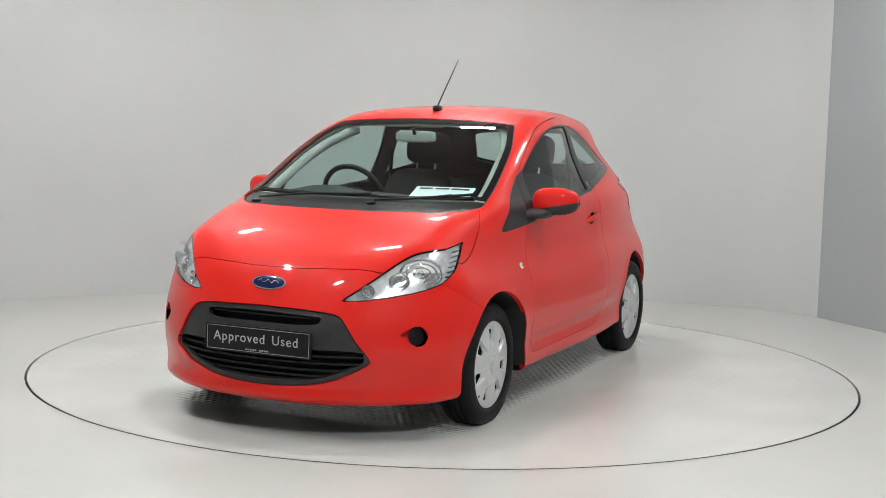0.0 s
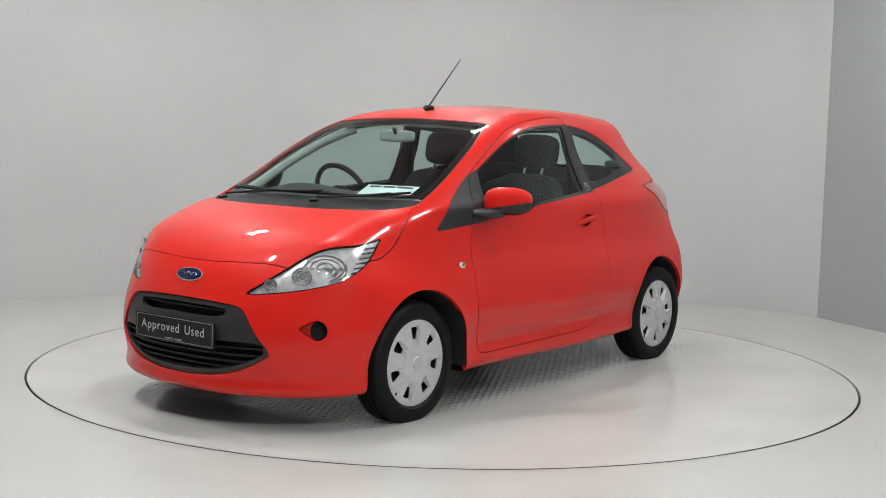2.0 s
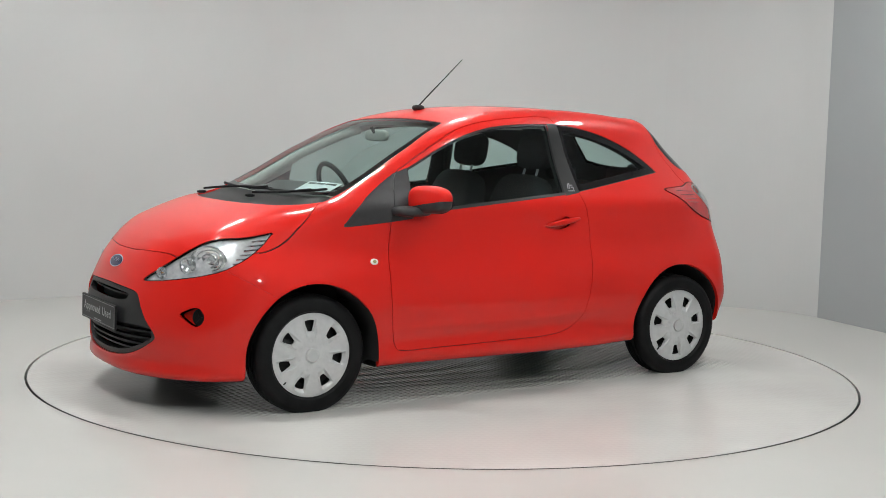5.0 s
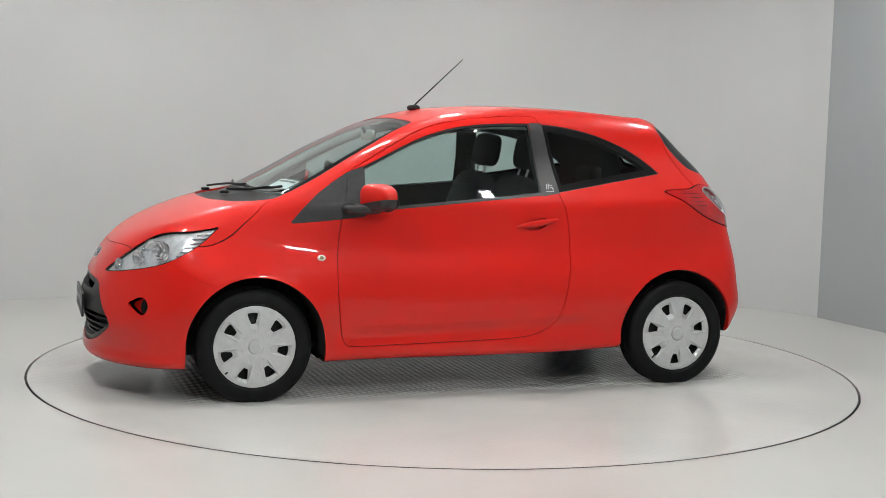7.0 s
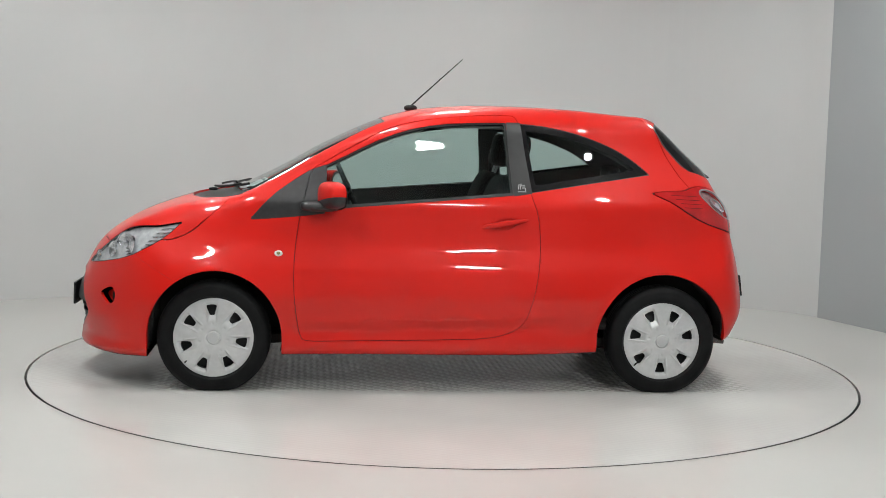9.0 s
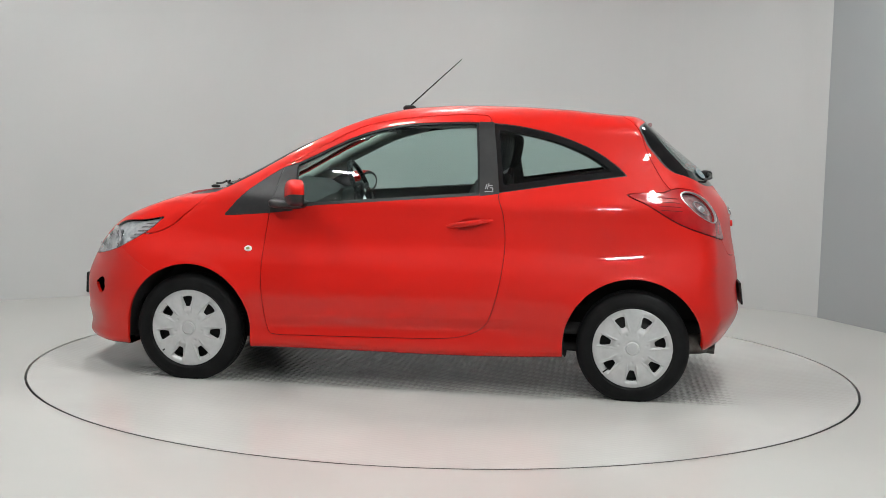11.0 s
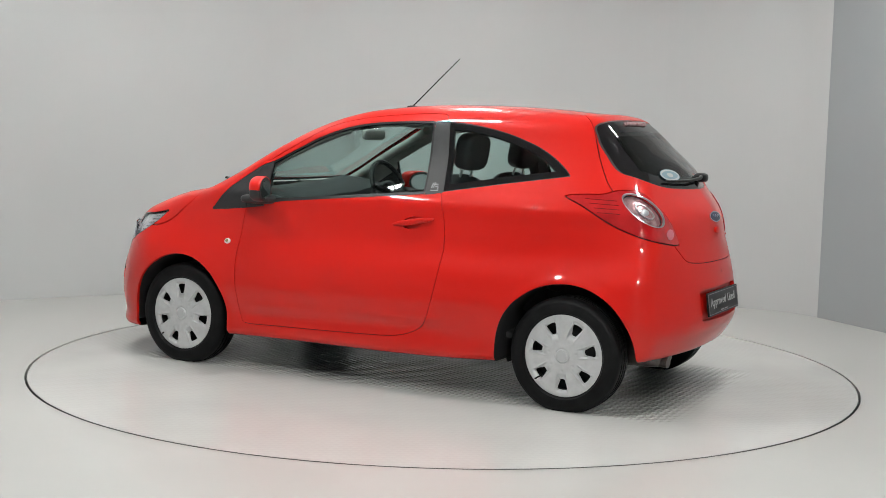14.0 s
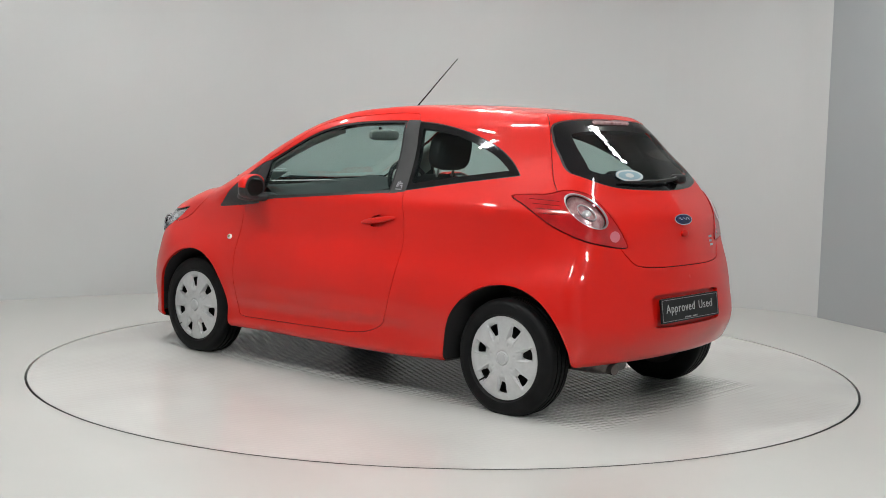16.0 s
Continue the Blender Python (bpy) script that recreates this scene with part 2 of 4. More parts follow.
def disc_lamp(cx, cy, r, z0, z1, n=28):
    """A short round drum between two heights."""
    bm = bmesh.new()
    lo = [bm.verts.new((cx + r * math.cos(2 * math.pi * i / n), cy + r * math.sin(2 * math.pi * i / n), z0)) for i in range(n)]
    hi = [bm.verts.new((v.co.x, v.co.y, z1)) for v in lo]
    bm.faces.new(lo[::-1])
    bm.faces.new(hi)
    for i in range(n):
        bm.faces.new((lo[i], lo[(i + 1) % n], hi[(i + 1) % n], hi[i]))
    return bm


def spot_cluster(x, y, turn):
    """A ceiling bar with three round lamps in a row."""
    th = tagged(new("ceiling_light"), "black ceiling bar with three bright round lamps", "lamp", group="studio ceiling lights")
    th.matrix_basis = pose(x, y, ROOM_H, 0, 0, turn)
    part("bar", box_mesh(0.38, 0.08, 0.03, (0, 0, -0.015)), BLACK, th, smooth=False)
    for k in (-1, 0, 1):
        part("housing", disc_lamp(k * 0.125, 0, 0.057, -0.075, -0.030), BLACK, th, smooth=False)
        part("lamp_face", disc_lamp(k * 0.125, 0, 0.050, -0.082, -0.076), GLOW, th, smooth=False)
    return th


def box_mesh(sx, sy, sz, at):
    bm = bmesh.new()
    bmesh.ops.create_cube(bm, size=1, matrix=Matrix.Translation(at) @ Matrix.Diagonal((sx, sy, sz, 1)))
    return bm


def flood_light(x, y, sx, sy):
    th = tagged(new("ceiling_light"), "bright rectangular studio ceiling flood light", "lamp", group="studio ceiling lights")
    th.location = (x, y, ROOM_H)
    part("frame", box_mesh(sx + 0.06, sy + 0.06, 0.06, (0, 0, -0.03)), BLACK, th, smooth=False)
    part("diffuser", box_mesh(sx, sy, 0.01, (0, 0, -0.067)), FLOOD, th, smooth=False)
    return th


# the cluster at (0.0, 1.3) is added, unseen, to brighten the middle back wall
for lx, ly, turn in ((-2.2, -1.6, 60), (1.75, -1.65, 120), (2.25, 0.7, 140), (-2.1, 0.9, 40), (0.0, 1.3, 0), (-1.6, -3.2, 30), (-0.6, -0.9, 0)):
    spot_cluster(lx, ly, turn)
flood_light(1.35, -5.3, 0.58, 0.34)


# ---- car body: one smooth closed form ----
def curve(points):
    """A smooth function through points (x, value), x rising."""
    xs, vs = np.array([p[0] for p in points], float), np.array([p[1] for p in points], float)
    h, d = np.diff(xs), np.diff(vs) / np.diff(xs)
    m = np.empty(len(xs))
    m[0], m[-1] = d[0], d[-1]
    m[1:-1] = (d[:-1] * h[1:] + d[1:] * h[:-1]) / (h[1:] + h[:-1])

    def at(x):
        x = np.clip(np.asarray(x, float), xs[0], xs[-1])
        i = np.clip(np.searchsorted(xs, x) - 1, 0, len(xs) - 2)
        t = (x - xs[i]) / h[i]
        return ((2 * t ** 3 - 3 * t ** 2 + 1) * vs[i] + (t ** 3 - 2 * t ** 2 + t) * h[i] * m[i] + (3 * t ** 2 - 2 * t ** 3) * vs[i + 1] + (t ** 3 - t ** 2) * h[i] * m[i + 1])

    return at


def step(x, a, b):
    t = np.clip((x - a) / (b - a), 0, 1)
    return t * t * (3 - 2 * t)


def smax(a, b, k):
    h = np.maximum(k - np.abs(a - b), 0)
    return np.maximum(a, b) + h * h / (4 * k)


TOP = curve([(-1.45, 1.356), (-1.24, 1.433), (-1.07, 1.440), (-0.75, 1.465), (-0.42, 1.476), (-0.1, 1.469), (0.13, 1.442), (0.27, 1.405), (0.58, 1.268), (0.9, 1.089), (1.1, 0.999), (1.25, 0.973), (1.45, 0.914), (1.6, 0.851), (1.73, 0.769), (1.8, 0.711), (1.95, 0.502)])
CROWN = curve([(-1.4, 0.049), (0.2, 0.045), (0.9, 0.024), (1.25, 0.035), (1.9, 0.077)])
FRONT = curve([(0.1, 1.798), (0.16, 1.890), (0.24, 1.896), (0.36, 1.927), (0.5, 1.920), (0.6, 1.886), (0.7, 1.849), (0.8, 1.812), (1.5, 1.611)])
REAR = curve([(0.1, 1.551), (0.17, 1.604), (0.25, 1.636), (0.4, 1.722), (0.56, 1.720), (0.66, 1.706), (0.8, 1.679), (0.96, 1.648), (1.05, 1.583), (1.15, 1.504), (1.29, 1.334), (1.41, 1.204), (1.5, 1.137)])
SIDE = curve([(0.1, 0.737), (0.2, 0.785), (0.32, 0.787), (0.48, 0.809), (0.62, 0.794), (0.75, 0.755), (0.88, 0.743), (0.97, 0.735), (1.04, 0.696), (1.2, 0.629), (1.35, 0.586), (1.5, 0.509)])
FLANK_LO = curve([(-1.7, 0.106), (-1.15, 0.045), (-0.4, -0.008), (0.4, -0.011), (1.15, -0.004), (1.7, 0.032)])
FLANK_HI = curve([(-1.6, 0.178), (-1.2, 0.063), (-0.8, 0.013), (-0.3, -0.000), (0.3, -0.021), (0.8, -0.004), (1.1, 0.043), (1.5, 0.128)])
FLANK_TOP = curve([(-1.4, 0.107), (-1, 0.080), (-0.6, 0.053), (-0.2, -0.002), (0.6, -0.020)])
NOSE = curve([(0.2, 0.349), (0.5, 0.369), (0.75, 0.365), (1, 0.362)])
TAIL = curve([(0.2, 0.135), (0.5, 0.199), (0.8, 0.192), (1.1, 0.180), (1.4, 0.069)])
TAIL_EXP = curve([(0.2, 2.284), (0.6, 2.066), (0.9, 1.408), (1.4, 1.654)])
BOTTOM = curve([(-1.8, 0.275), (-1.45, 0.255), (-0.8, 0.208), (0.8, 0.186), (1.45, 0.165), (1.9, 0.150)])
NOSE_EXP = curve([(0.2, 2.641), (0.8, 2.445)])


def body(p):
    """Below zero inside the car's outer skin."""
    x, a, z = p[..., 0], np.abs(p[..., 1]), p[..., 2]
    hi = step(z, 0.6, 1.0)
    w = SIDE(z) - FLANK_LO(x) * (1 - hi) - FLANK_HI(x) * hi - FLANK_TOP(x) * step(z, 0.98, 1.34)
    # low crease along the door and soft lips round the wheel arches
    low = 1 - step(np.abs(x - 0.05), 0.50, 0.75)
    w = w + low * (0.0050 * np.exp(-((z - 0.368 - 0.03 * (0.5 - x)) / 0.026) ** 2) - 0.0050 * np.exp(-((z - 0.315 - 0.03 * (0.5 - x)) / 0.028) ** 2))
    for cx, cz, rx, rz in ((1.137, 0.27, 0.336, 0.342), (-1.157, 0.275, 0.350, 0.345)):
        w = w + 0.006 * np.exp(-((np.sqrt(((x - cx) / rx) ** 2 + (np.maximum(z - cz, 0) / rz) ** 2) - 1) / 0.09) ** 2)
    side = (a - w) * 0.95
    e = 0.01
    top = (z - TOP(x) + CROWN(x) * (a / 0.65) ** 2.3) / np.sqrt(1 + ((TOP(x + e) - TOP(x - e)) / (2 * e)) ** 2)
    front = (x - FRONT(z) + NOSE(z) * (a / 0.75) ** NOSE_EXP(z)) * 0.85
    back_ = (-x - REAR(z) + TAIL(z) * (a / 0.75) ** TAIL_EXP(z)) / np.sqrt(1 + ((REAR(z + e) - REAR(z - e)) / (2 * e)) ** 2)
    f = smax(side, top, 0.10)
    f = smax(f, front, 0.09)
    f = smax(f, back_, 0.07)
    return smax(f, BOTTOM(x) - z, 0.04)


def normal(p, e=2e-3):
    g = np.stack([body(p + e * np.eye(3)[i]) - body(p - e * np.eye(3)[i]) for i in range(3)], -1)
    return g / np.linalg.norm(g, axis=-1)[..., None]


SPINE = (-1.05, 1.25, 0.66)


def skin(step_len=0.014):
    """Triangles of the half skin, y >= 0, found along rays from the car's inner spine."""
    nm = int((SPINE[1] - SPINE[0]) / step_len)
    ne = int(0.5 * math.pi * 0.62 / step_len)
    nphi = int(math.pi * 0.8 / step_len)
    phi = np.linspace(-math.pi / 2, math.pi / 2, nphi)
    base = [(SPINE[0], -math.pi / 2 * (1 - i / ne)) for i in range(ne)] + [(SPINE[0] + (SPINE[1] - SPINE[0]) * i / nm, 0.0) for i in range(nm)] + [(SPINE[1], math.pi / 2 * i / ne) for i in range(ne + 1)]
    base = np.array(base)
    o = np.zeros((len(base), nphi, 3))
    o[..., 0], o[..., 2] = base[:, 0][:, None], SPINE[2]
    d = np.zeros_like(o)
    d[..., 0] = np.sin(base[:, 1])[:, None]
    d[..., 1] = np.cos(base[:, 1])[:, None] * np.cos(phi)
    d[..., 2] = np.cos(base[:, 1])[:, None] * np.sin(phi)
    lo, hi = np.zeros(o.shape[:2]), np.full(o.shape[:2], 1.6)
    for _ in range(34):
        mid = (lo + hi) / 2
        out = body(o + d * mid[..., None]) > 0
        hi, lo = np.where(out, mid, hi), np.where(out, lo, mid)
    v = (o + d * lo[..., None])
    v[:, 0, 1] = v[:, -1, 1] = 0.0
    m, n = v.shape[:2]
    i, j = np.meshgrid(np.arange(m - 1), np.arange(n - 1), indexing="ij")
    a, b, c, e = i * n + j, (i + 1) * n + j, (i + 1) * n + j + 1, i * n + j + 1
    tris = np.concatenate([np.stack([a, b, c], -1).reshape(-1, 3), np.stack([a, c, e], -1).reshape(-1, 3)])
    return v.reshape(-1, 3), tris[:, ::-1]


# ---- cutting the skin into panels ----
def outline(points, n=5):
    """A smooth closed outline through a few corner points."""
    return spline(points, n, closed=True)


def mirrored(points, n=5):
    """A closed outline from its half at y >= 0, listed from the middle to the middle."""
    half = spline(points, n)
    return np.concatenate([half, (half * (-1, 1))[::-1][1:-1]])


def inside(poly):
    """Signed distance to a closed polygon in the plane, below zero inside."""
    a = np.asarray(poly, float)
    b = np.roll(a, -1, axis=0)

    def d(q):
        best, wind = np.full(len(q), 1e9), np.zeros(len(q), bool)
        for (x0, y0), (x1, y1) in zip(a, b):
            ex, ey = x1 - x0, y1 - y0
            px, py = q[:, 0] - x0, q[:, 1] - y0
            t = np.clip((px * ex + py * ey) / (ex * ex + ey * ey + 1e-12), 0, 1)
            best = np.minimum(best, (px - t * ex) ** 2 + (py - t * ey) ** 2)
            if y0 != y1:
                wind ^= ((y0 > q[:, 1]) != (y1 > q[:, 1])) & (q[:, 0] < ex * (q[:, 1] - y0) / ey + x0)
        return np.where(wind, -1, 1) * np.sqrt(best)

    return d


R2 = math.sqrt(0.5)
PLANES = {"xz": lambda p: p[:, [0, 2]], "yz": lambda p: p[:, [1, 2]], "xy": lambda p: p[:, [0, 1]],
          "nose": lambda p: np.stack([(p[:, 1] - p[:, 0]) * R2, p[:, 2]], 1), "tail": lambda p: np.stack([(p[:, 1] + p[:, 0]) * R2, p[:, 2]], 1)}


def shape(plane, poly, where=None):
    """Signed distance of 3D points to an outline seen along one direction, only where a test holds."""
    d = inside(poly)

    def g(p):
        v = d(PLANES[plane](p))
        return v if where is None else np.where(where(p), v, 0.5)

    return g


class Panels:
    def __init__(self, verts, tris, name):
        self.v, self.f, self.r = verts, tris, np.full(len(tris), name, dtype=object)

    def split(self, g, level, only):
        mask = np.isin(self.r.astype(str), only)
        used = np.unique(self.f[mask])
        vals = np.ones(len(self.v))
        vals[used] = g(self.v[used]) - level
        vals[np.abs(vals) < 1e-5] = 1e-5
        s = vals[self.f] > 0
        mixed = mask & s.any(1) & ~s.all(1)
        if not mixed.any():
            return
        t, q = self.f[mixed], s[mixed]
        lone = np.where((q.sum(1) == 1)[:, None], q, ~q)
        k = lone.argmax(1)
        i = np.arange(len(t))
        a, b, c = t[i, k], t[i, (k + 1) % 3], t[i, (k + 2) % 3]
        pairs = np.sort(np.concatenate([np.stack([a, b], 1), np.stack([a, c], 1)]), axis=1)
        uniq, inv = np.unique(pairs, axis=0, return_inverse=True)
        inv = inv.reshape(-1)
        w = (vals[uniq[:, 0]] / (vals[uniq[:, 0]] - vals[uniq[:, 1]]))[:, None]
        new_v = self.v[uniq[:, 0]] * (1 - w) + self.v[uniq[:, 1]] * w
        ab, ac = inv[:len(t)] + len(self.v), inv[len(t):] + len(self.v)
        self.v = np.concatenate([self.v, new_v])
        r = self.r[mixed]
        self.f = np.concatenate([self.f[~mixed], np.stack([a, ab, ac], 1), np.stack([ab, b, c], 1), np.stack([ab, c, ac], 1)])
        self.r = np.concatenate([self.r[~mixed], r, r, r])

    def carve(self, name, g, only, gap=0.0, gap_name="gap"):
        """Turn what lies inside g, out of the regions named, into a region of its own, with a joint of that width."""
        only = [only] if isinstance(only, str) else list(only)
        self.split(g, -gap / 2, only)
        if gap:
            self.split(g, gap / 2, only)
        mask = np.isin(self.r.astype(str), only)
        c = self.v[self.f[mask]].mean(1)
        d = g(c)
        r = self.r[mask]
        r[d < -gap / 2] = name
        if gap:
            r[np.abs(d) <= gap / 2] = gap_name
        self.r[mask] = r

    def take(self, *names):
        f = self.f[np.isin(self.r.astype(str), names)]
        used, inv = np.unique(f, return_inverse=True)
        return self.v[used], inv.reshape(-1, 3)


def border(tris):
    """Edges that only one triangle has, in its winding."""
    e = np.concatenate([tris[:, [0, 1]], tris[:, [1, 2]], tris[:, [2, 0]]])
    key = np.sort(e, axis=1)
    _, first, count = np.unique(key, axis=0, return_index=True, return_counts=True)
    return e[first[count == 1]]


def panel(name, v, f, mat, parent=None, label="", offset=0.0, rim=0.0, sides=(1,), normals=True, thick=0.0):
    """Link a panel of the skin (offset along the normal, with an inward rim), on one side or joined over both."""
    n = normal(v)
    vo = v + n * offset
    vs, ns, fs = [vo], [n], [f]
    if rim:
        e = border(f)
        e = e[~((np.abs(v[e[:, 0], 1]) < 1e-6) & (np.abs(v[e[:, 1], 1]) < 1e-6))]
        ids = np.unique(e)
        back_id = np.full(len(v), -1)
        back_id[ids] = np.arange(len(ids))
        k = len(v)
        top, low = vo[ids], vo[ids] - n[ids] * rim
        mid = np.zeros_like(top)
        a, b = back_id[e[:, 0]], back_id[e[:, 1]]
        edge = vo[e[:, 1]] - vo[e[:, 0]]
        out = np.cross(edge, n[e[:, 0]])
        for col in (a, b):
            np.add.at(mid, col, out)
        mid /= np.linalg.norm(mid, axis=1)[:, None] + 1e-12
        if rim < 0:
            mid, a, b = -mid, b, a
        vs += [top, low]
        ns += [mid, mid]
        m = len(ids)
        fs += [np.stack([k + b, k + a, k + m + a], 1), np.stack([k + b, k + m + a, k + m + b], 1)]
    V, N, F = np.concatenate(vs), np.concatenate(ns), np.concatenate(fs)
    if thick:
        F = np.concatenate([F, f[:, ::-1] + len(V)])
        V, N = np.concatenate([V, vo - n * thick]), np.concatenate([N, -n])
    allv, alln, allf = [], [], []
    for s in sides:
        allv.append(V * (1, s, 1))
        alln.append(N * (1, s, 1))
        allf.append((F if s > 0 else F[:, ::-1]) + sum(len(q) for q in allv[:-1]))
    V, N, F = np.concatenate(allv), np.concatenate(alln), np.concatenate(allf)
    me = bpy.data.meshes.new(name)
    me.vertices.add(len(V))
    me.vertices.foreach_set("co", V.astype(np.float32).ravel())
    me.loops.add(F.size)
    me.loops.foreach_set("vertex_index", F.astype(np.int32).ravel())
    me.polygons.add(len(F))
    me.polygons.foreach_set("loop_start", np.arange(0, F.size, 3, dtype=np.int32))
    me.update(calc_edges=True)
    me.shade_smooth()
    if normals:
        me.normals_split_custom_set_from_vertices([tuple(q) for q in N])
    me.materials.append(mat)
    ob = new(name, me)
    ob.parent = parent
    return tagged(ob, label) if label else ob


BOTH = (1, -1)

# ---- the panels of the car ----
sk = Panels(*skin(0.013), "shell")
left = lambda p: p[:, 1] > 0.3


def arch(cx, cz, rx, rz):
    def g(p):
        dx, dz = (p[:, 0] - cx) / rx, np.maximum(p[:, 2] - cz, 0) / rz
        return np.where(p[:, 1] > 0.35, (np.sqrt(dx * dx + dz * dz) - 1) * 0.33, 0.5)
    return g


sk.carve("under", lambda p: p[:, 2] - BOTTOM(p[:, 0]) - 0.006, "shell")
sk.carve("arch", arch(1.137, 0.27, 0.336, 0.342), ("shell", "under"))
sk.carve("arch", arch(-1.157, 0.275, 0.350, 0.345), ("shell", "under"))

DOOR = outline([(0.724, 0.86), (0.743, 0.70), (0.744, 0.534), (0.730, 0.39), (0.710, 0.295), (0.672, 0.265), (0.50, 0.266), (0.23, 0.271), (-0.05, 0.278), (-0.20, 0.284), (-0.317, 0.303),
                (-0.417, 0.359), (-0.468, 0.493), (-0.497, 0.663), (-0.502, 0.80), (-0.487, 0.919), (-0.456, 1.018), (-0.425, 1.20), (-0.402, 1.36), (-0.385, 1.408), (-0.345, 1.418),
                (-0.20, 1.415), (0.068, 1.388), (0.272, 1.339), (0.473, 1.234), (0.600, 1.160), (0.662, 1.118), (0.690, 1.02)], 4)
SAIL = [(0.965, 0.866), (0.958, 0.878), (0.90, 0.945), (0.838, 1.005), (0.75, 1.068), (0.671, 1.118), (0.592, 1.146), (0.598, 0.905), (0.722, 0.889), (0.85, 0.876)]
SIDE_GLASS = [(0.600, 1.142), (0.500, 1.192), (0.416, 1.235), (0.330, 1.277), (0.244, 1.311), (0.16, 1.337), (0.069, 1.356), (-0.03, 1.369), (-0.138, 1.376), (-0.24, 1.380), (-0.333, 1.381), (-0.348, 1.20),
              (-0.362, 1.010), (0.071, 0.972), (0.469, 0.936), (0.604, 0.914)]
PILLAR = [(-0.333, 1.384), (-0.41, 1.384), (-0.45, 1.10), (-0.462, 1.022), (-0.362, 1.006)]
QUARTER = list(spline([(-0.452, 1.026), (-0.425, 1.20), (-0.402, 1.376)], 4)) + list(spline([(-0.402, 1.378), (-0.53, 1.367), (-0.653, 1.345), (-0.75, 1.320), (-0.837, 1.290), (-0.92, 1.255), (-0.993, 1.213), (-1.055, 1.168), (-1.098, 1.128)], 4)) + [(-1.085, 1.126), (-0.787, 1.081)]
WINDSCREEN = mirrored([(0.0, 0.302), (0.30, 0.303), (0.49, 0.298), (0.516, 0.315), (0.555, 0.42), (0.596, 0.543), (0.627, 0.715), (0.645, 0.87), (0.652, 0.985), (0.640, 1.06), (0.53, 1.205), (0.42, 1.255), (0.29, 1.292), (0.14, 1.310), (0.0, 1.313)])[:, ::-1]
GLASS_END = mirrored([(0.0, 0.2), (0.4, 0.2), (0.7, 0.2), (0.72, 0.6), (0.70, 0.90), (0.66, 0.975), (0.50, 1.03), (0.2, 1.07), (0.0, 1.076)])[:, ::-1]
BONNET = mirrored([(0.0, 1.777), (0.10, 1.775), (0.175, 1.768), (0.30, 1.748), (0.437, 1.712), (0.50, 1.688), (0.60, 1.605), (0.68, 1.50), (0.712, 1.40), (0.714, 1.311), (0.704, 1.21), (0.687, 1.128), (0.652, 1.062), (0.640, 1.0), (0.3, 0.9), (0.0, 0.9)])[:, ::-1]
HEADLIGHT = outline([(-1.027, 0.608), (-0.953, 0.660), (-0.865, 0.716), (-0.790, 0.762), (-0.713, 0.800), (-0.636, 0.816), (-0.554, 0.821), (-0.506, 0.829), (-0.445, 0.842), (-0.448, 0.83), (-0.470, 0.787), (-0.507, 0.740),
                     (-0.551, 0.706), (-0.614, 0.672), (-0.704, 0.647), (-0.803, 0.629), (-0.916, 0.614)], 4)
TAIL_LIGHT = outline([(-0.322, 1.034), (-0.403, 1.046), (-0.481, 1.050), (-0.537, 1.067), (-0.590, 1.071), (-0.668, 1.053), (-0.725, 1.002), (-0.793, 0.92), (-0.846, 0.828), (-0.834, 0.810), (-0.759, 0.818), (-0.641, 0.842),
                      (-0.540, 0.880), (-0.455, 0.93), (-0.373, 0.993)], 4)
GRILLE = mirrored([(0.0, 0.568), (0.12, 0.566), (0.25, 0.561), (0.345, 0.550), (0.388, 0.518), (0.445, 0.43), (0.487, 0.372), (0.478, 0.338), (0.371, 0.280), (0.25, 0.247), (0.10, 0.233), (0.0, 0.231)])
SLOT = mirrored([(0.0, 0.550), (0.15, 0.548), (0.272, 0.540), (0.284, 0.528), (0.272, 0.512), (0.20, 0.504), (0.0, 0.505)])
LOWER_SLOT = mirrored([(0.0, 0.405), (0.25, 0.402), (0.44, 0.398), (0.470, 0.372), (0.458, 0.342), (0.36, 0.296), (0.25, 0.268), (0.10, 0.255), (0.0, 0.253)])
REAR_GLASS = mirrored([(0.0, 1.410), (0.15, 1.408), (0.30, 1.401), (0.385, 1.387), (0.425, 1.360), (0.448, 1.305), (0.470, 1.23), (0.500, 1.16), (0.492, 1.138), (0.438, 1.108), (0.321, 1.083), (0.15, 1.074), (0.0, 1.071)])
TAILGATE = mirrored([(0.0, 1.62), (0.34, 1.62), (0.40, 1.42), (0.455, 1.33), (0.497, 1.23), (0.538, 1.12), (0.569, 1.06), (0.52, 0.95), (0.447, 0.815), (0.415, 0.772), (0.370, 0.730), (0.255, 0.717), (0.12, 0.716), (0.0, 0.717)], 6)
RECESS = mirrored([(0.0, 0.592), (0.2, 0.590), (0.285, 0.584), (0.305, 0.565), (0.305, 0.46), (0.285, 0.436), (0.2, 0.432), (0.0, 0.431)])

sk.carve("sail", shape("xz", SAIL, lambda p: (p[:, 1] > 0.45) & (p[:, 2] < 1.2)), "shell", 0.004, "sail_seal")
sk.carve("side_glass", shape("xz", SIDE_GLASS, left), "shell")
sk.carve("pillar", shape("xz", PILLAR, left), "shell")
sk.carve("quarter", shape("xz", QUARTER, left), "shell", 0.004, "quarter_seal")
sk.carve("screen", shape("xy", WINDSCREEN, lambda p: p[:, 2] > 0.9), "shell", 0.005, "screen_seal")
sk.carve("windscreen", shape("xy", GLASS_END), "screen")
sk.carve("headlight", shape("nose", HEADLIGHT, lambda p: p[:, 0] > 1.0), "shell", 0.0022)
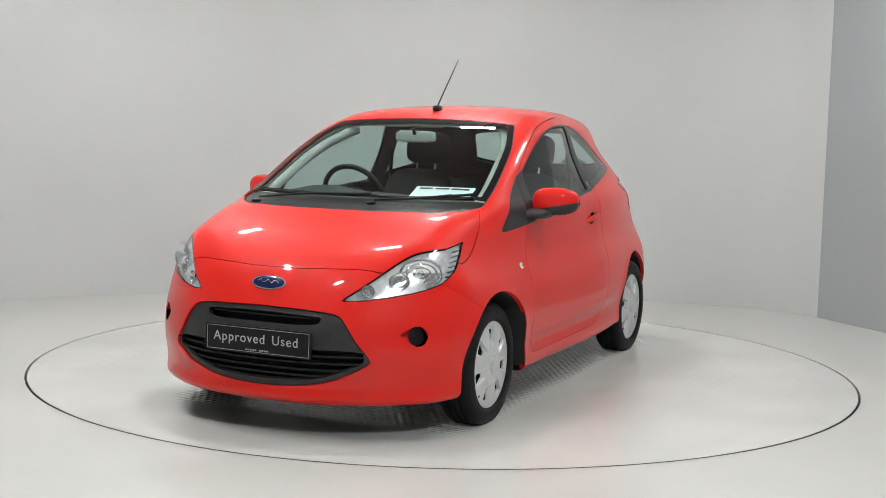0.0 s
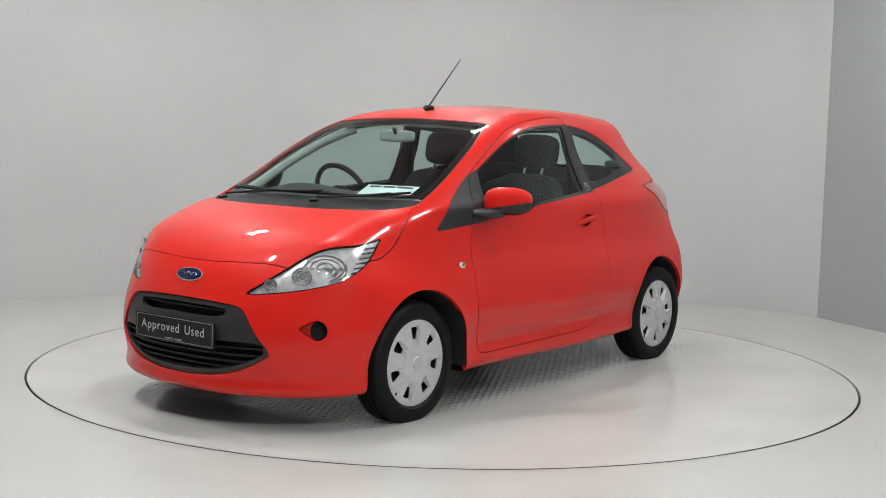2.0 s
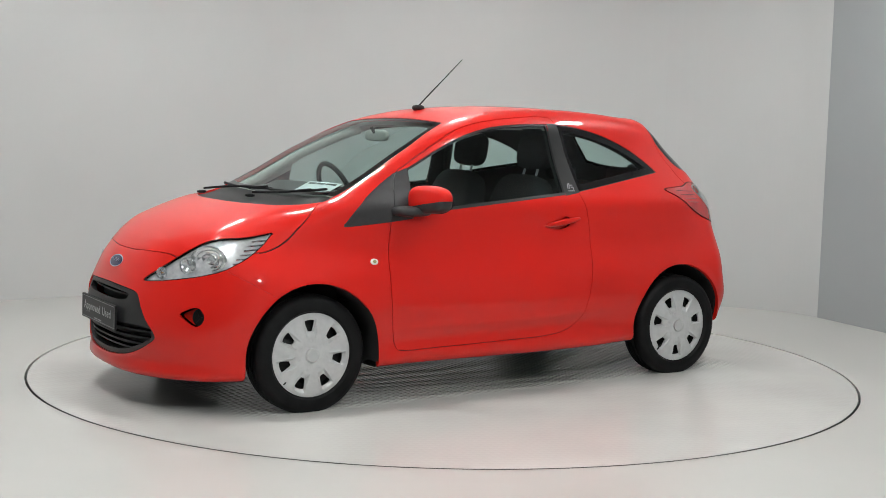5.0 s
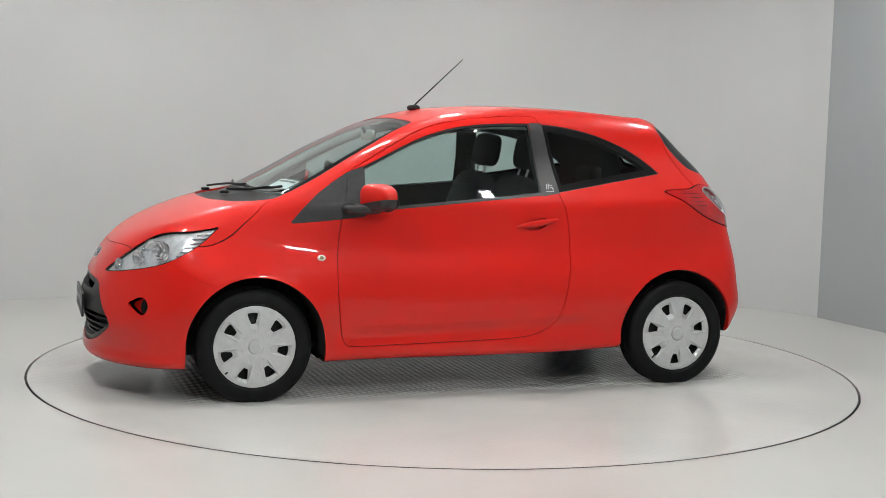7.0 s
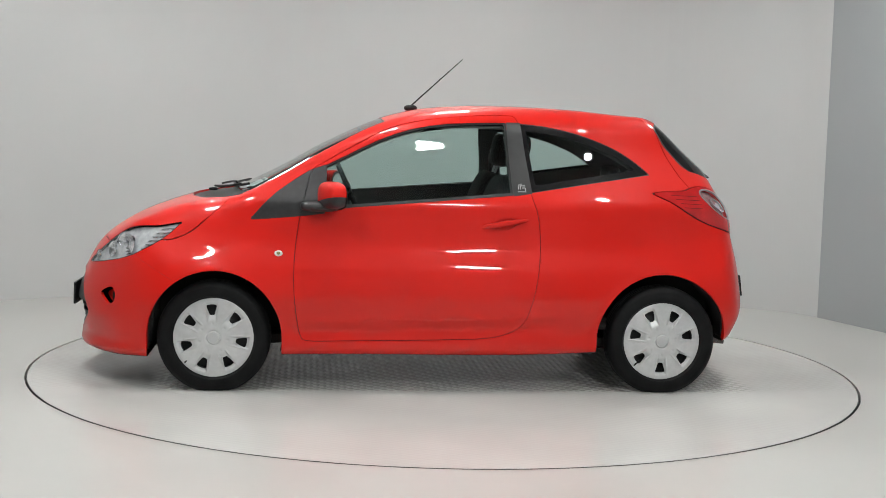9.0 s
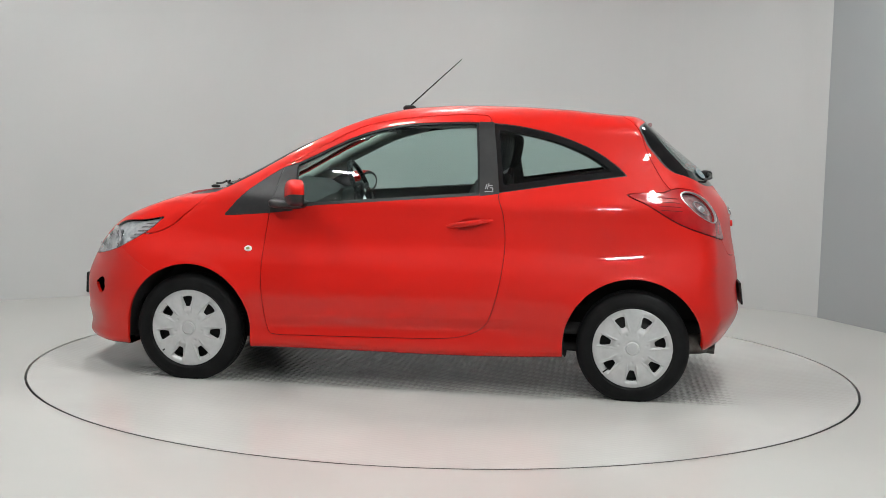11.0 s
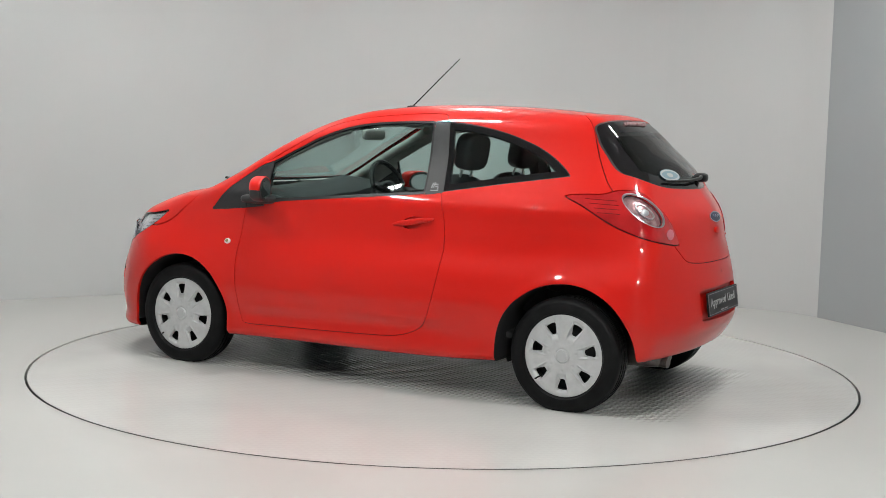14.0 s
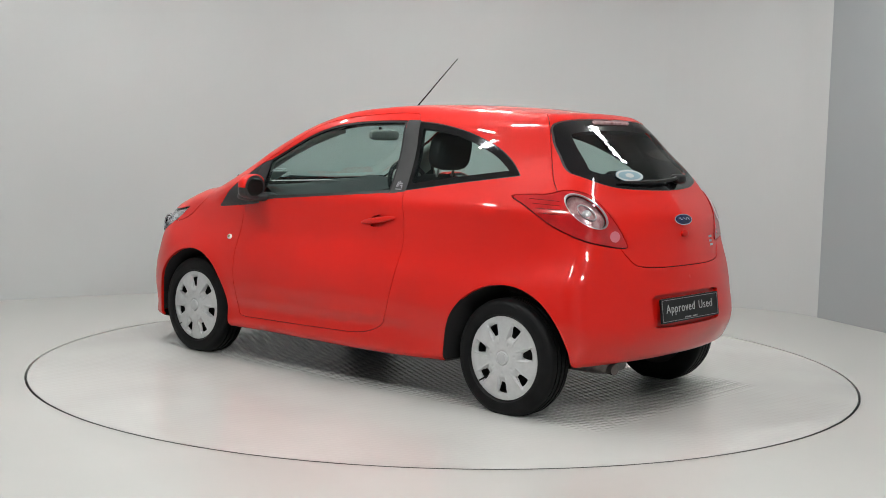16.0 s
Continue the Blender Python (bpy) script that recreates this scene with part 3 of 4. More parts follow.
bonnet_g = shape("xy", BONNET, lambda p: (p[:, 2] > 0.66) & (p[:, 0] > 0.9))
sk.carve("bonnet", bonnet_g, "shell", 0.0028)
sk.carve("tail_light", shape("tail", TAIL_LIGHT, lambda p: p[:, 0] < -0.9), "shell", 0.004)
sk.carve("rear_glass", shape("yz", REAR_GLASS, lambda p: p[:, 0] < -1.0), "shell", 0.004, "rear_seal")
gate_poly = shape("yz", TAILGATE, lambda p: p[:, 0] < -0.8)
sk.carve("tailgate", lambda p: np.where(p[:, 2] > 1.055, np.maximum((p[:, 0] + p[:, 1]) * R2 + 0.512 + 0.25 * np.clip(1.11 - p[:, 2], 0, 1), p[:, 0] + 1.073 - 0.05 * p[:, 1] ** 2), gate_poly(p)), "shell", 0.004)
door_g = shape("xz", DOOR, left)
sk.carve("door", door_g, "shell", 0.0034)
sk.carve("door_sail", door_g, "sail", 0.003)
sk.carve("grille", shape("yz", GRILLE, lambda p: p[:, 0] > 1.4), "shell", 0.004)
sk.carve("slot", shape("yz", SLOT), "grille")
sk.carve("lower_slot", shape("yz", LOWER_SLOT), "grille")
sk.carve("front_bumper", lambda p: np.maximum(np.maximum(1.34 + (p[:, 2] - 0.558) * 1.741, 1.1) - p[:, 0], p[:, 2] - 0.9), "shell", 0.0016)
sk.carve("rear_bumper", lambda p: np.maximum(p[:, 0] + 1.34, (p[:, 2] - 0.57 - (-1.34 - p[:, 0]) * 0.889) * 0.75), "shell")
FOG = outline([(-0.800, 0.470), (-0.77, 0.490), (-0.73, 0.505), (-0.70, 0.500), (-0.677, 0.468), (-0.69, 0.432), (-0.725, 0.420), (-0.765, 0.440)], 4)
sk.carve("fog", shape("nose", FOG, lambda p: p[:, 0] > 1.2), "front_bumper")
sk.carve("recess", shape("yz", RECESS, lambda p: p[:, 0] < -1.3), "rear_bumper")
CUP = [(-0.318 + 0.062 * math.cos(a), 0.866 + 0.031 * math.sin(a) - 0.010 * math.cos(a)) for a in np.linspace(0, 2 * math.pi, 28, endpoint=False)]
sk.carve("cup", shape("xz", CUP, left), "door")
# dark printed borders of the panes
sk.carve("screen_glass", lambda p: shape("xy", WINDSCREEN)(p) + 0.032, "windscreen")
sk.carve("screen_glass_", lambda p: -(shape("xy", GLASS_END)(p) + 0.03), "screen_glass")
sk.carve("rear_pane", lambda p: shape("yz", REAR_GLASS)(p) + 0.055, "rear_glass")
sk.carve("quarter_pane", lambda p: shape("xz", QUARTER)(p) + 0.034, "quarter")
sk.carve("side_pane", lambda p: np.maximum(shape("xz", SIDE_GLASS)(p) + 0.011, -(p[:, 2] - 1.004 + 0.0876 * (p[:, 0] + 0.362) - 0.022)), "side_glass")
sk.carve("belt", lambda p: p[:, 2] - 1.004 + 0.0876 * (p[:, 0] + 0.362) - 0.020, "side_glass")
sk.carve("wide_rim", lambda p: -(shape("nose", HEADLIGHT)(p) + 0.003), "headlight")
sk.carve("tail_rim", lambda p: -(shape("tail", TAIL_LIGHT)(p) + 0.004), "tail_light")


def disc_tail(cs, cz, a, b, turn):
    c, s = math.cos(turn), math.sin(turn)

    def g(p):
        q = PLANES["tail"](p) - (cs, cz)
        u, w = q[:, 0] * c + q[:, 1] * s, -q[:, 0] * s + q[:, 1] * c
        return (np.sqrt((u / a) ** 2 + (w / b) ** 2) - 1) * min(a, b)
    return g


big, small = disc_tail(-0.648, 0.977, 0.112, 0.056, 0.60), disc_tail(-0.780, 0.864, 0.026, 0.026, 0)
sk.carve("tail_ring", big, "tail_light")
sk.carve("tail_clear", lambda p: big(p) + 0.0028, "tail_ring")
sk.carve("tail_ring_inner", lambda p: big(p) + 0.030, "tail_clear")
sk.carve("tail_core", lambda p: big(p) + 0.033, "tail_ring_inner")
sk.carve("tail_small", small, "tail_light")

car = tagged(new("car"), "bright red three-door hatchback parked on a turntable", "car")
part_shell = panel("body_shell", *sk.take("shell"), RED, car, rim=0.02, sides=BOTH)
panel("underside", *sk.take("under"), DARK, car, sides=BOTH)
panel("panel_joint", *sk.take("gap"), DARK, car, "dark joints between the panels", offset=-0.010, sides=BOTH)
panel("windscreen_seal", *sk.take("screen_seal"), TRIM, car, "black rubber windscreen seal", offset=-0.002, sides=BOTH)
panel("rear_window_seal", *sk.take("rear_seal"), TRIM, car, "black rubber rear window seal", offset=-0.002, sides=BOTH)
for s in BOTH:
    panel("quarter_seal", *sk.take("quarter_seal"), TRIM, car, "black rubber quarter window seal", offset=-0.002, sides=(s,))
    panel("corner_seal", *sk.take("sail_seal"), TRIM, car, "black rubber corner seal", offset=-0.002, sides=(s,))
panel("bonnet", *sk.take("bonnet"), RED, car, rim=0.012, sides=BOTH)
gate = panel("tailgate", *sk.take("tailgate"), RED, car, rim=0.012, sides=BOTH)
panel("front_bumper", *sk.take("front_bumper"), RED, car, rim=0.015, sides=BOTH)
panel("rear_bumper", *sk.take("rear_bumper"), RED, car, rim=0.02, sides=BOTH)
panel("plate_recess", *sk.take("recess"), RED, car, offset=-0.022, sides=BOTH)
panel("cowl_panel", *sk.take("screen"), BLACK, car, "black plastic scuttle below the windscreen", offset=-0.012, sides=BOTH)
ws = panel("windscreen", *sk.take("screen_glass"), GLASS, car, "clear tinted windscreen", offset=-0.003, sides=BOTH)
panel("border", *sk.take("windscreen", "screen_glass_"), FRIT, ws, "black printed glass border", offset=-0.003, sides=BOTH)
rg = panel("rear_window", *sk.take("rear_pane"), GLASS, gate, "dark tinted rear window", offset=-0.003, sides=BOTH)
panel("window_border", *sk.take("rear_glass"), FRIT, gate, "black printed glass border", offset=-0.003, sides=BOTH)
doors = []
for s in BOTH:
    d = panel("door", *sk.take("door"), RED, car, rim=0.015, sides=(s,))
    doors.append(d)
    panel("mirror_panel", *sk.take("door_sail"), TRIM, d, "black plastic mirror panel", rim=0.004, sides=(s,))
    panel("door_window", *sk.take("side_pane"), GLASS, d, "clear tinted door window", offset=-0.006, sides=(s,))
    panel("window_frame", *sk.take("side_glass"), BLACK, d, "black window frame", offset=-0.002, rim=0.01, sides=(s,))
    panel("belt_strip", *sk.take("belt"), TRIM, d, "dark grey rubber belt strip", offset=0.001, rim=0.012, sides=(s,))
    panel("pillar_cover", *sk.take("pillar"), PILLAR_GREY, d, "dark grey pillar cover", offset=-0.001, rim=0.005, sides=(s,))
    panel("corner_panel", *sk.take("sail"), TRIM, car, "black plastic corner panel", rim=0.004, sides=(s,))
    q = panel("quarter_window", *sk.take("quarter_pane"), GLASS, car, "dark tinted quarter window", offset=-0.003, sides=(s,))
    panel("border", *sk.take("quarter"), FRIT, q, "black printed glass border", offset=-0.003, sides=(s,))

# inner lining of the cabin, open at the windows
lining = Panels(sk.v, sk.f[~np.isin(sk.r.astype(str), ["arch", "under", "screen_glass", "rear_pane", "quarter_pane", "side_pane", "screen", "headlight", "wide_rim", "grille", "slot", "lower_slot", "fog"])], "lining")
lining.r[(lining.v[lining.f].mean(1)[:, 0] > 1.05) | (lining.v[lining.f].mean(1)[:, 2] < 0.3)] = "none"
lining.carve("headliner", lambda p: np.minimum(np.maximum(1.36 - p[:, 2], -0.9 - p[:, 0]), np.maximum(0.05 - p[:, 0], np.maximum(1.0 - p[:, 2], 1.40 - p[:, 0] * 0.52 - p[:, 2]))), "lining")
v, f = lining.take("lining")
panel("door_lining", v, f[:, ::-1], INTERIOR, car, "dark grey cabin lining", offset=-0.03, sides=BOTH, normals=False)
v, f = lining.take("headliner")
panel("headliner", v, f[:, ::-1], HEADLINER, car, "pale grey fabric headliner", offset=-0.03, sides=BOTH, normals=False)


# ---- small builders ----
def raw(name, v, f, mat, parent=None, label="", smooth=True):
    me = bpy.data.meshes.new(name)
    me.from_pydata([tuple(map(float, q)) for q in v], [], [tuple(map(int, q)) for q in f])
    me.materials.append(mat)
    me.update()
    if smooth:
        me.shade_smooth()
        me.set_sharp_from_angle(angle=radians(38))
    ob = new(name, me)
    ob.parent = parent
    return tagged(ob, label) if label else ob


def box(sx, sy, sz, m=Matrix(), bevel=0.0, segments=2):
    bm = bmesh.new()
    bmesh.ops.create_cube(bm, size=1, matrix=Matrix.Diagonal((sx, sy, sz, 1)))
    if bevel:
        bmesh.ops.bevel(bm, geom=bm.edges[:] + bm.verts[:], offset=bevel, segments=segments, profile=0.6, affect="EDGES")
    bmesh.ops.transform(bm, matrix=m, verts=bm.verts)
    return bm


def tube(points, radius, n=8, taper=1.0):
    """A round bar along a path."""
    p = np.array(points, float)
    d = np.gradient(p, axis=0)
    v, f = [], []
    for i, (c, t) in enumerate(zip(p, d)):
        t = t / np.linalg.norm(t)
        a = np.cross(t, (0, 0, 1.0) if abs(t[2]) < 0.9 else (1.0, 0, 0))
        a /= np.linalg.norm(a)
        b = np.cross(t, a)
        r = radius * (1 + (taper - 1) * i / (len(p) - 1))
        v += [c + r * (math.cos(2 * math.pi * k / n) * a + math.sin(2 * math.pi * k / n) * b) for k in range(n)]
    for i in range(len(p) - 1):
        f += [(i * n + k, i * n + (k + 1) % n, (i + 1) * n + (k + 1) % n, (i + 1) * n + k) for k in range(n)]
    f += [tuple(range(n))[::-1], tuple(range((len(p) - 1) * n, len(p) * n))]
    return v, f


def pillow(center, size, m=Matrix(), e=0.45, n=18):
    """A rounded block: a superellipsoid."""
    v, f = [], []
    sp = lambda x: math.copysign(abs(x) ** e, x)
    for i in range(n + 1):
        a = -math.pi / 2 + math.pi * i / n
        for k in range(2 * n):
            b = math.pi * k / n
            q = Vector((sp(math.cos(a)) * sp(math.cos(b)) * size[0] / 2, sp(math.cos(a)) * sp(math.sin(b)) * size[1] / 2, sp(math.sin(a)) * size[2] / 2))
            v.append(Vector(center) + (m @ q))
    for i in range(n):
        for k in range(2 * n):
            f.append((i * 2 * n + k, i * 2 * n + (k + 1) % (2 * n), (i + 1) * 2 * n + (k + 1) % (2 * n), (i + 1) * 2 * n + k))
    return v, f


def lathe(profile, n=64):
    """Turn (radius, y) pairs about the y axis."""
    v = [(r * math.cos(2 * math.pi * k / n), y, r * math.sin(2 * math.pi * k / n)) for r, y in profile for k in range(n)]
    f = [(i * n + k, i * n + (k + 1) % n, (i + 1) * n + (k + 1) % n, (i + 1) * n + k) for i in range(len(profile) - 1) for k in range(n)]
    return np.array(v), f


def on_skin(base, way):
    """The point of the skin met when coming from outside along way, and its normal."""
    base, way = np.array(base, float), np.array(way, float)
    lo, hi = -2.5, 2.5
    s = np.linspace(lo, hi, 600)
    k = int(np.argmax(body(base - way * s[::-1][:, None]) < 0))
    a, b = s[::-1][max(k - 1, 0)], s[::-1][k]
    for _ in range(30):
        mid = (a + b) / 2
        a, b = (mid, b) if body(base - way * mid) > 0 else (a, mid)
    p = base - way * b
    return p, normal(p[None])[0]


def nose_point(u, z):
    return on_skin((-u * R2, u * R2, z), (-R2, -R2, 0))


def side_point(x, z):
    return on_skin((x, 0, z), (0, -1, 0))


def front_point(y, z):
    return on_skin((0, y, z), (-1, 0, 0))


def rear_point(y, z):
    return on_skin((0, y, z), (1, 0, 0))


def facing(p, n, up=(0, 0, 1), right=None):
    """A frame at p: z along n, y near up."""
    z = Vector(n).normalized()
    x = Vector(up).cross(z).normalized()
    y = z.cross(x)
    return Matrix.Translation(Vector(p)) @ Matrix((x, y, z)).transposed().to_4x4()


def words(name, text, size, mat, m, parent, depth=0.0015, spacing=1.0):
    cu = bpy.data.curves.new(name, "FONT")
    cu.body, cu.size, cu.extrude, cu.align_x, cu.align_y, cu.space_character = text, size, depth / 2, "CENTER", "CENTER", spacing
    tmp = bpy.data.objects.new(name, cu)
    scene.collection.objects.link(tmp)
    bpy.context.view_layer.update()
    me = bpy.data.meshes.new_from_object(tmp.evaluated_get(bpy.context.evaluated_depsgraph_get()))
    bpy.data.objects.remove(tmp)
    me.transform(m)
    me.materials.clear()
    me.materials.append(mat)
    ob = new(name, me)
    ob.parent = parent
    return ob


def rounded_plate(sx, sy, sz, r, m, n=6):
    """A flat rounded rectangle with thickness, lying in xy of its frame."""
    bm = bmesh.new()
    pts = []
    for cx, cy, a0 in ((sx / 2 - r, sy / 2 - r, 0), (-sx / 2 + r, sy / 2 - r, 90), (-sx / 2 + r, -sy / 2 + r, 180), (sx / 2 - r, -sy / 2 + r, 270)):
        pts += [(cx + r * math.cos(radians(a0 + 90 * k / n)), cy + r * math.sin(radians(a0 + 90 * k / n))) for k in range(n + 1)]
    lo = [bm.verts.new((x, y, 0)) for x, y in pts]
    hi = [bm.verts.new((x, y, sz)) for x, y in pts]
    bm.faces.new(hi)
    bm.faces.new(lo[::-1])
    for i in range(len(pts)):
        j = (i + 1) % len(pts)
        bm.faces.new((lo[i], lo[j], hi[j], hi[i]))
    bmesh.ops.transform(bm, matrix=m, verts=bm.verts)
    return bm


def oval(a, b, h, m, n=40, dome=0.0):
    """A low oval button in the xy plane of its frame."""
    v, f = [], []
    for r, z in ((1, 0), (1, h), (0.85, h + dome * 0.5), (0.5, h + dome * 0.9), (0.02, h + dome)):
        v += [m @ Vector((a * r * math.cos(2 * math.pi * k / n), b * r * math.sin(2 * math.pi * k / n), z)) for k in range(n)]
    for i in range(4):
        f += [(i * n + k, i * n + (k + 1) % n, (i + 1) * n + (k + 1) % n, (i + 1) * n + k) for k in range(n)]
    f.append(tuple(range(4 * n, 5 * n)))
    return v, f


# ---- wheels ----
WR, WZ = 0.284, 0.271


def cover_mesh():
    """A seven-slot wheel cover facing +y, cut from a shallow dish."""
    nr, nt, R = 36, 196, 0.208
    r = np.concatenate([[0.0008], np.linspace(0.006, R, nr)])
    th = np.linspace(0, 2 * math.pi, nt, endpoint=False)
    rr, tt = np.meshgrid(r, th, indexing="ij")
    x, z = rr * np.sin(tt), rr * np.cos(tt)
    near = np.abs((tt * 7 / (2 * math.pi) + 0.5) % 1 - 0.5) * 2 * math.pi / 7 * rr
    h = 0.020 - 0.014 * (rr / R) ** 2
    h = np.where(rr > 0.196, h - 0.35 * (rr - 0.196), h)
    h = h - 0.011 * step(rr, 0.085, 0.118) * (1 - step(rr, 0.166, 0.182)) * (1 - step(near, 0.003 + 0.125 * rr, 0.009 + 0.135 * rr))
    h = h + 0.0022 * step(rr, 0.075, 0.095) * (1 - step(rr, 0.18, 0.19)) * np.exp(-((near - 0.011 - 0.137 * rr) / 0.0032) ** 2)
    h = h - 0.0025 * np.exp(-((rr - 0.072) / 0.006) ** 2 - (near / 0.006) ** 2)
    h = h + 0.004 * (1 - step(rr, 0.028, 0.034)) - 0.003 * (step(rr, 0.028, 0.034) * (1 - step(rr, 0.036, 0.042)))
    v = np.stack([x, h, z], -1).reshape(-1, 3)
    i, j = np.meshgrid(np.arange(len(r) - 1), np.arange(nt), indexing="ij")
    k = (j + 1) % nt
    a, b, c, d = i * nt + j, (i + 1) * nt + j, (i + 1) * nt + k, i * nt + k
    tri = np.concatenate([np.stack([a, b, c], -1).reshape(-1, 3), np.stack([a, c, d], -1).reshape(-1, 3)])
    pn = Panels(v, tri, "cover")
    for q in range(7):
        an = 2 * math.pi * q / 7
        tri_poly = [(-0.0145, 0.122), (-0.009, 0.113), (0.009, 0.113), (0.0145, 0.122), (0.0255, 0.156), (0.021, 0.164), (0.0, 0.167), (-0.021, 0.164), (-0.0255, 0.156)]
        c, s = math.cos(an), math.sin(an)
        poly = [(u * c + w * s, -u * s + w * c) for u, w in tri_poly]
        pn.carve("slot", shape("xz", outline(poly, 3)), "cover")
    v, f = pn.take("cover")
    e = border(f)
    ids = np.unique(e)
    m = np.full(len(v), -1)
    m[ids] = np.arange(len(ids))
    low = v[ids] - (0, 0.007, 0)
    n0 = len(v)
    walls = np.concatenate([np.stack([e[:, 1], e[:, 0], n0 + m[e[:, 0]]], 1), np.stack([e[:, 1], n0 + m[e[:, 0]], n0 + m[e[:, 1]]], 1)])
    return np.concatenate([v, low]), np.concatenate([f, walls])


COVER = cover_mesh()


def wheel(x, y, s, phase):
    """One wheel: a dark steel rim with tyre, cover and badge disc; y is the middle of the tyre."""
    flat = lambda v: np.where((np.arange(3) == 2) & (v < -WZ + 0.001), -WZ + 0.001, v)
    put = Matrix.Translation((x, s * y, WZ)) @ (Matrix() if s > 0 else pose(0, 0, 0, 0, 0, 180))
    prof = [(0.02, 0.045), (0.09, 0.045), (0.13, 0.02), (0.168, 0.02), (0.172, 0.050), (0.182, 0.056), (0.182, -0.078), (0.02, -0.078)]
    v, f = lathe(prof, 48)
    w = raw("wheel", v, f, STEEL, car, "black steel wheel with silver cover")
    w.matrix_basis = put
    tp = [(0.180, 0.060), (0.190, 0.066), (0.200, 0.072), (0.208, 0.080), (0.211, 0.084), (0.225, 0.0865), (0.243, 0.0855), (0.247, 0.0838), (0.252, 0.0842), (0.264, 0.079), (0.274, 0.0715), (0.280, 0.062), (0.2832, 0.050),
          (0.2838, 0.034), (0.277, 0.033), (0.277, 0.026), (0.284, 0.025), (0.2842, 0.006), (0.277, 0.005), (0.277, -0.005), (0.2842, -0.006), (0.284, -0.025), (0.277, -0.026), (0.277, -0.033), (0.2838, -0.034),
          (0.2832, -0.050), (0.280, -0.062), (0.264, -0.079), (0.225, -0.0865), (0.196, -0.0815), (0.180, -0.066)]
    v, f = lathe(tp, 120)
    v = flat(v)
    raw("tyre", v, f, RUBBER, w, "black rubber tyre")
    cv = COVER[0] + (0, 0.066, 0)
    c, sn = math.cos(radians(phase)), math.sin(radians(phase))
    cv = np.stack([cv[:, 0] * c + cv[:, 2] * sn, cv[:, 1], cv[:, 2] * c - cv[:, 0] * sn], 1)
    raw("wheel_cover", cv, COVER[1], SILVER, w, "silver seven-slot plastic wheel cover")
    v, f = oval(0.0235, 0.0235, 0.002, Matrix.Translation((0, 0.089, 0)) @ pose(0, 0, 0, -90), dome=0.001)
    raw("centre_badge", v, f, SILVER_DARK, w, "grey round centre disc")
    v, f = tube([(0.11, 0.062, -0.105), (0.135, 0.075, -0.122), (0.142, 0.078, -0.127)], 0.004, 8)
    raw("valve", v, f, BLACK, w)
    return w


for wx, wy, phase in ((1.141, 0.694, 4.0), (-1.158, 0.668, 25.7)):
    for s in BOTH:
        wheel(wx, wy, s, phase)

# arch liners: dark half barrels behind the openings
for cx, cz, rx, rz in ((1.137, 0.27, 0.345, 0.351), (-1.157, 0.275, 0.359, 0.354)):
    for s in BOTH:
        n = 28
        ang = np.linspace(-0.35, math.pi + 0.35, n)
        rows = []
        for yy in (0.79 if cx > 0 else 0.74, 0.42):
            rows.append([(cx + rx * math.cos(a), s * (yy - (0.30 * max(0, abs(math.cos(a)) - 0.6) if yy > 0.5 else 0)), max(cz + rz * math.sin(a), 0.19 if cx > 0 or math.cos(a) > 0 else 0.285)) for a in ang])
        v = rows[0] + rows[1] + [(cx, s * 0.42, 0.17)]
        f = [(i, i + 1, n + i + 1, n + i) for i in range(n - 1)] + [(n + i, n + i + 1, 2 * n) for i in range(n - 1)]
        raw("arch_liner", v, f, DARK, car, "black wheel arch liner")
v, f = sk.take("arch")
e = border(f)
e = e[(v[e[:, 0], 1] > 0.3) & (v[e[:, 1], 1] > 0.3) & (np.maximum(v[e[:, 0], 2], v[e[:, 1], 2]) > 0.215)]
for s in BOTH:
    for front in (True, False):
        q = e[(v[e[:, 0], 0] > 0) == front]
        near_, far_ = v - normal(v) * 0.004, v - (0, 0.16, 0)
        lip = np.concatenate([near_[q[:, 0]], near_[q[:, 1]], far_[q[:, 1]], far_[q[:, 0]]]) * (1, s, 1)
        k = len(q)
        raw("arch_lip", lip, [(i, k + i, 2 * k + i, 3 * k + i) for i in range(k)], DARK, car, "black inner arch edge")
bm = box(2.2, 1.10, 0.05, Matrix.Translation((0.0, 0, 0.235)), 0.01)
part("floor_pan", bm, DARK, car)
bm = box(0.55, 0.95, 0.10, Matrix.Translation((-1.28, 0, 0.33)), 0.03)
part("rear_floor", bm, DARK, car)
bm = box(0.62, 0.66, 0.40, Matrix.Translation((1.25, 0, 0.42)), 0.04)
part("engine_block", bm, DARK, car)
bm = box(0.03, 1.30, 0.40, Matrix.Translation((1.465, 0, 0.42)), 0.01)
part("front_bulkhead", bm, DARK, car)
# added dark sheet that stops bright background showing through the nose
bm = box(0.02, 1.04, 0.31, Matrix.Translation((1.70, 0, 0.39)), 0.005)
part("nose_blocker", bm, DARK, car)
v, f = tube([(-1.05, 0.40, 0.25), (-1.40, 0.42, 0.245), (-1.50, 0.43, 0.245), (-1.585, 0.44, 0.238)], 0.027, 14)
raw("exhaust", v, f, STEEL_PALE, car, "dull metal exhaust pipe")
v, f = pillow((-1.40, 0.38, 0.27), (0.34, 0.22, 0.13), e=0.5)
raw("silencer", v, f, STEEL_PALE, car, "dull metal exhaust silencer")

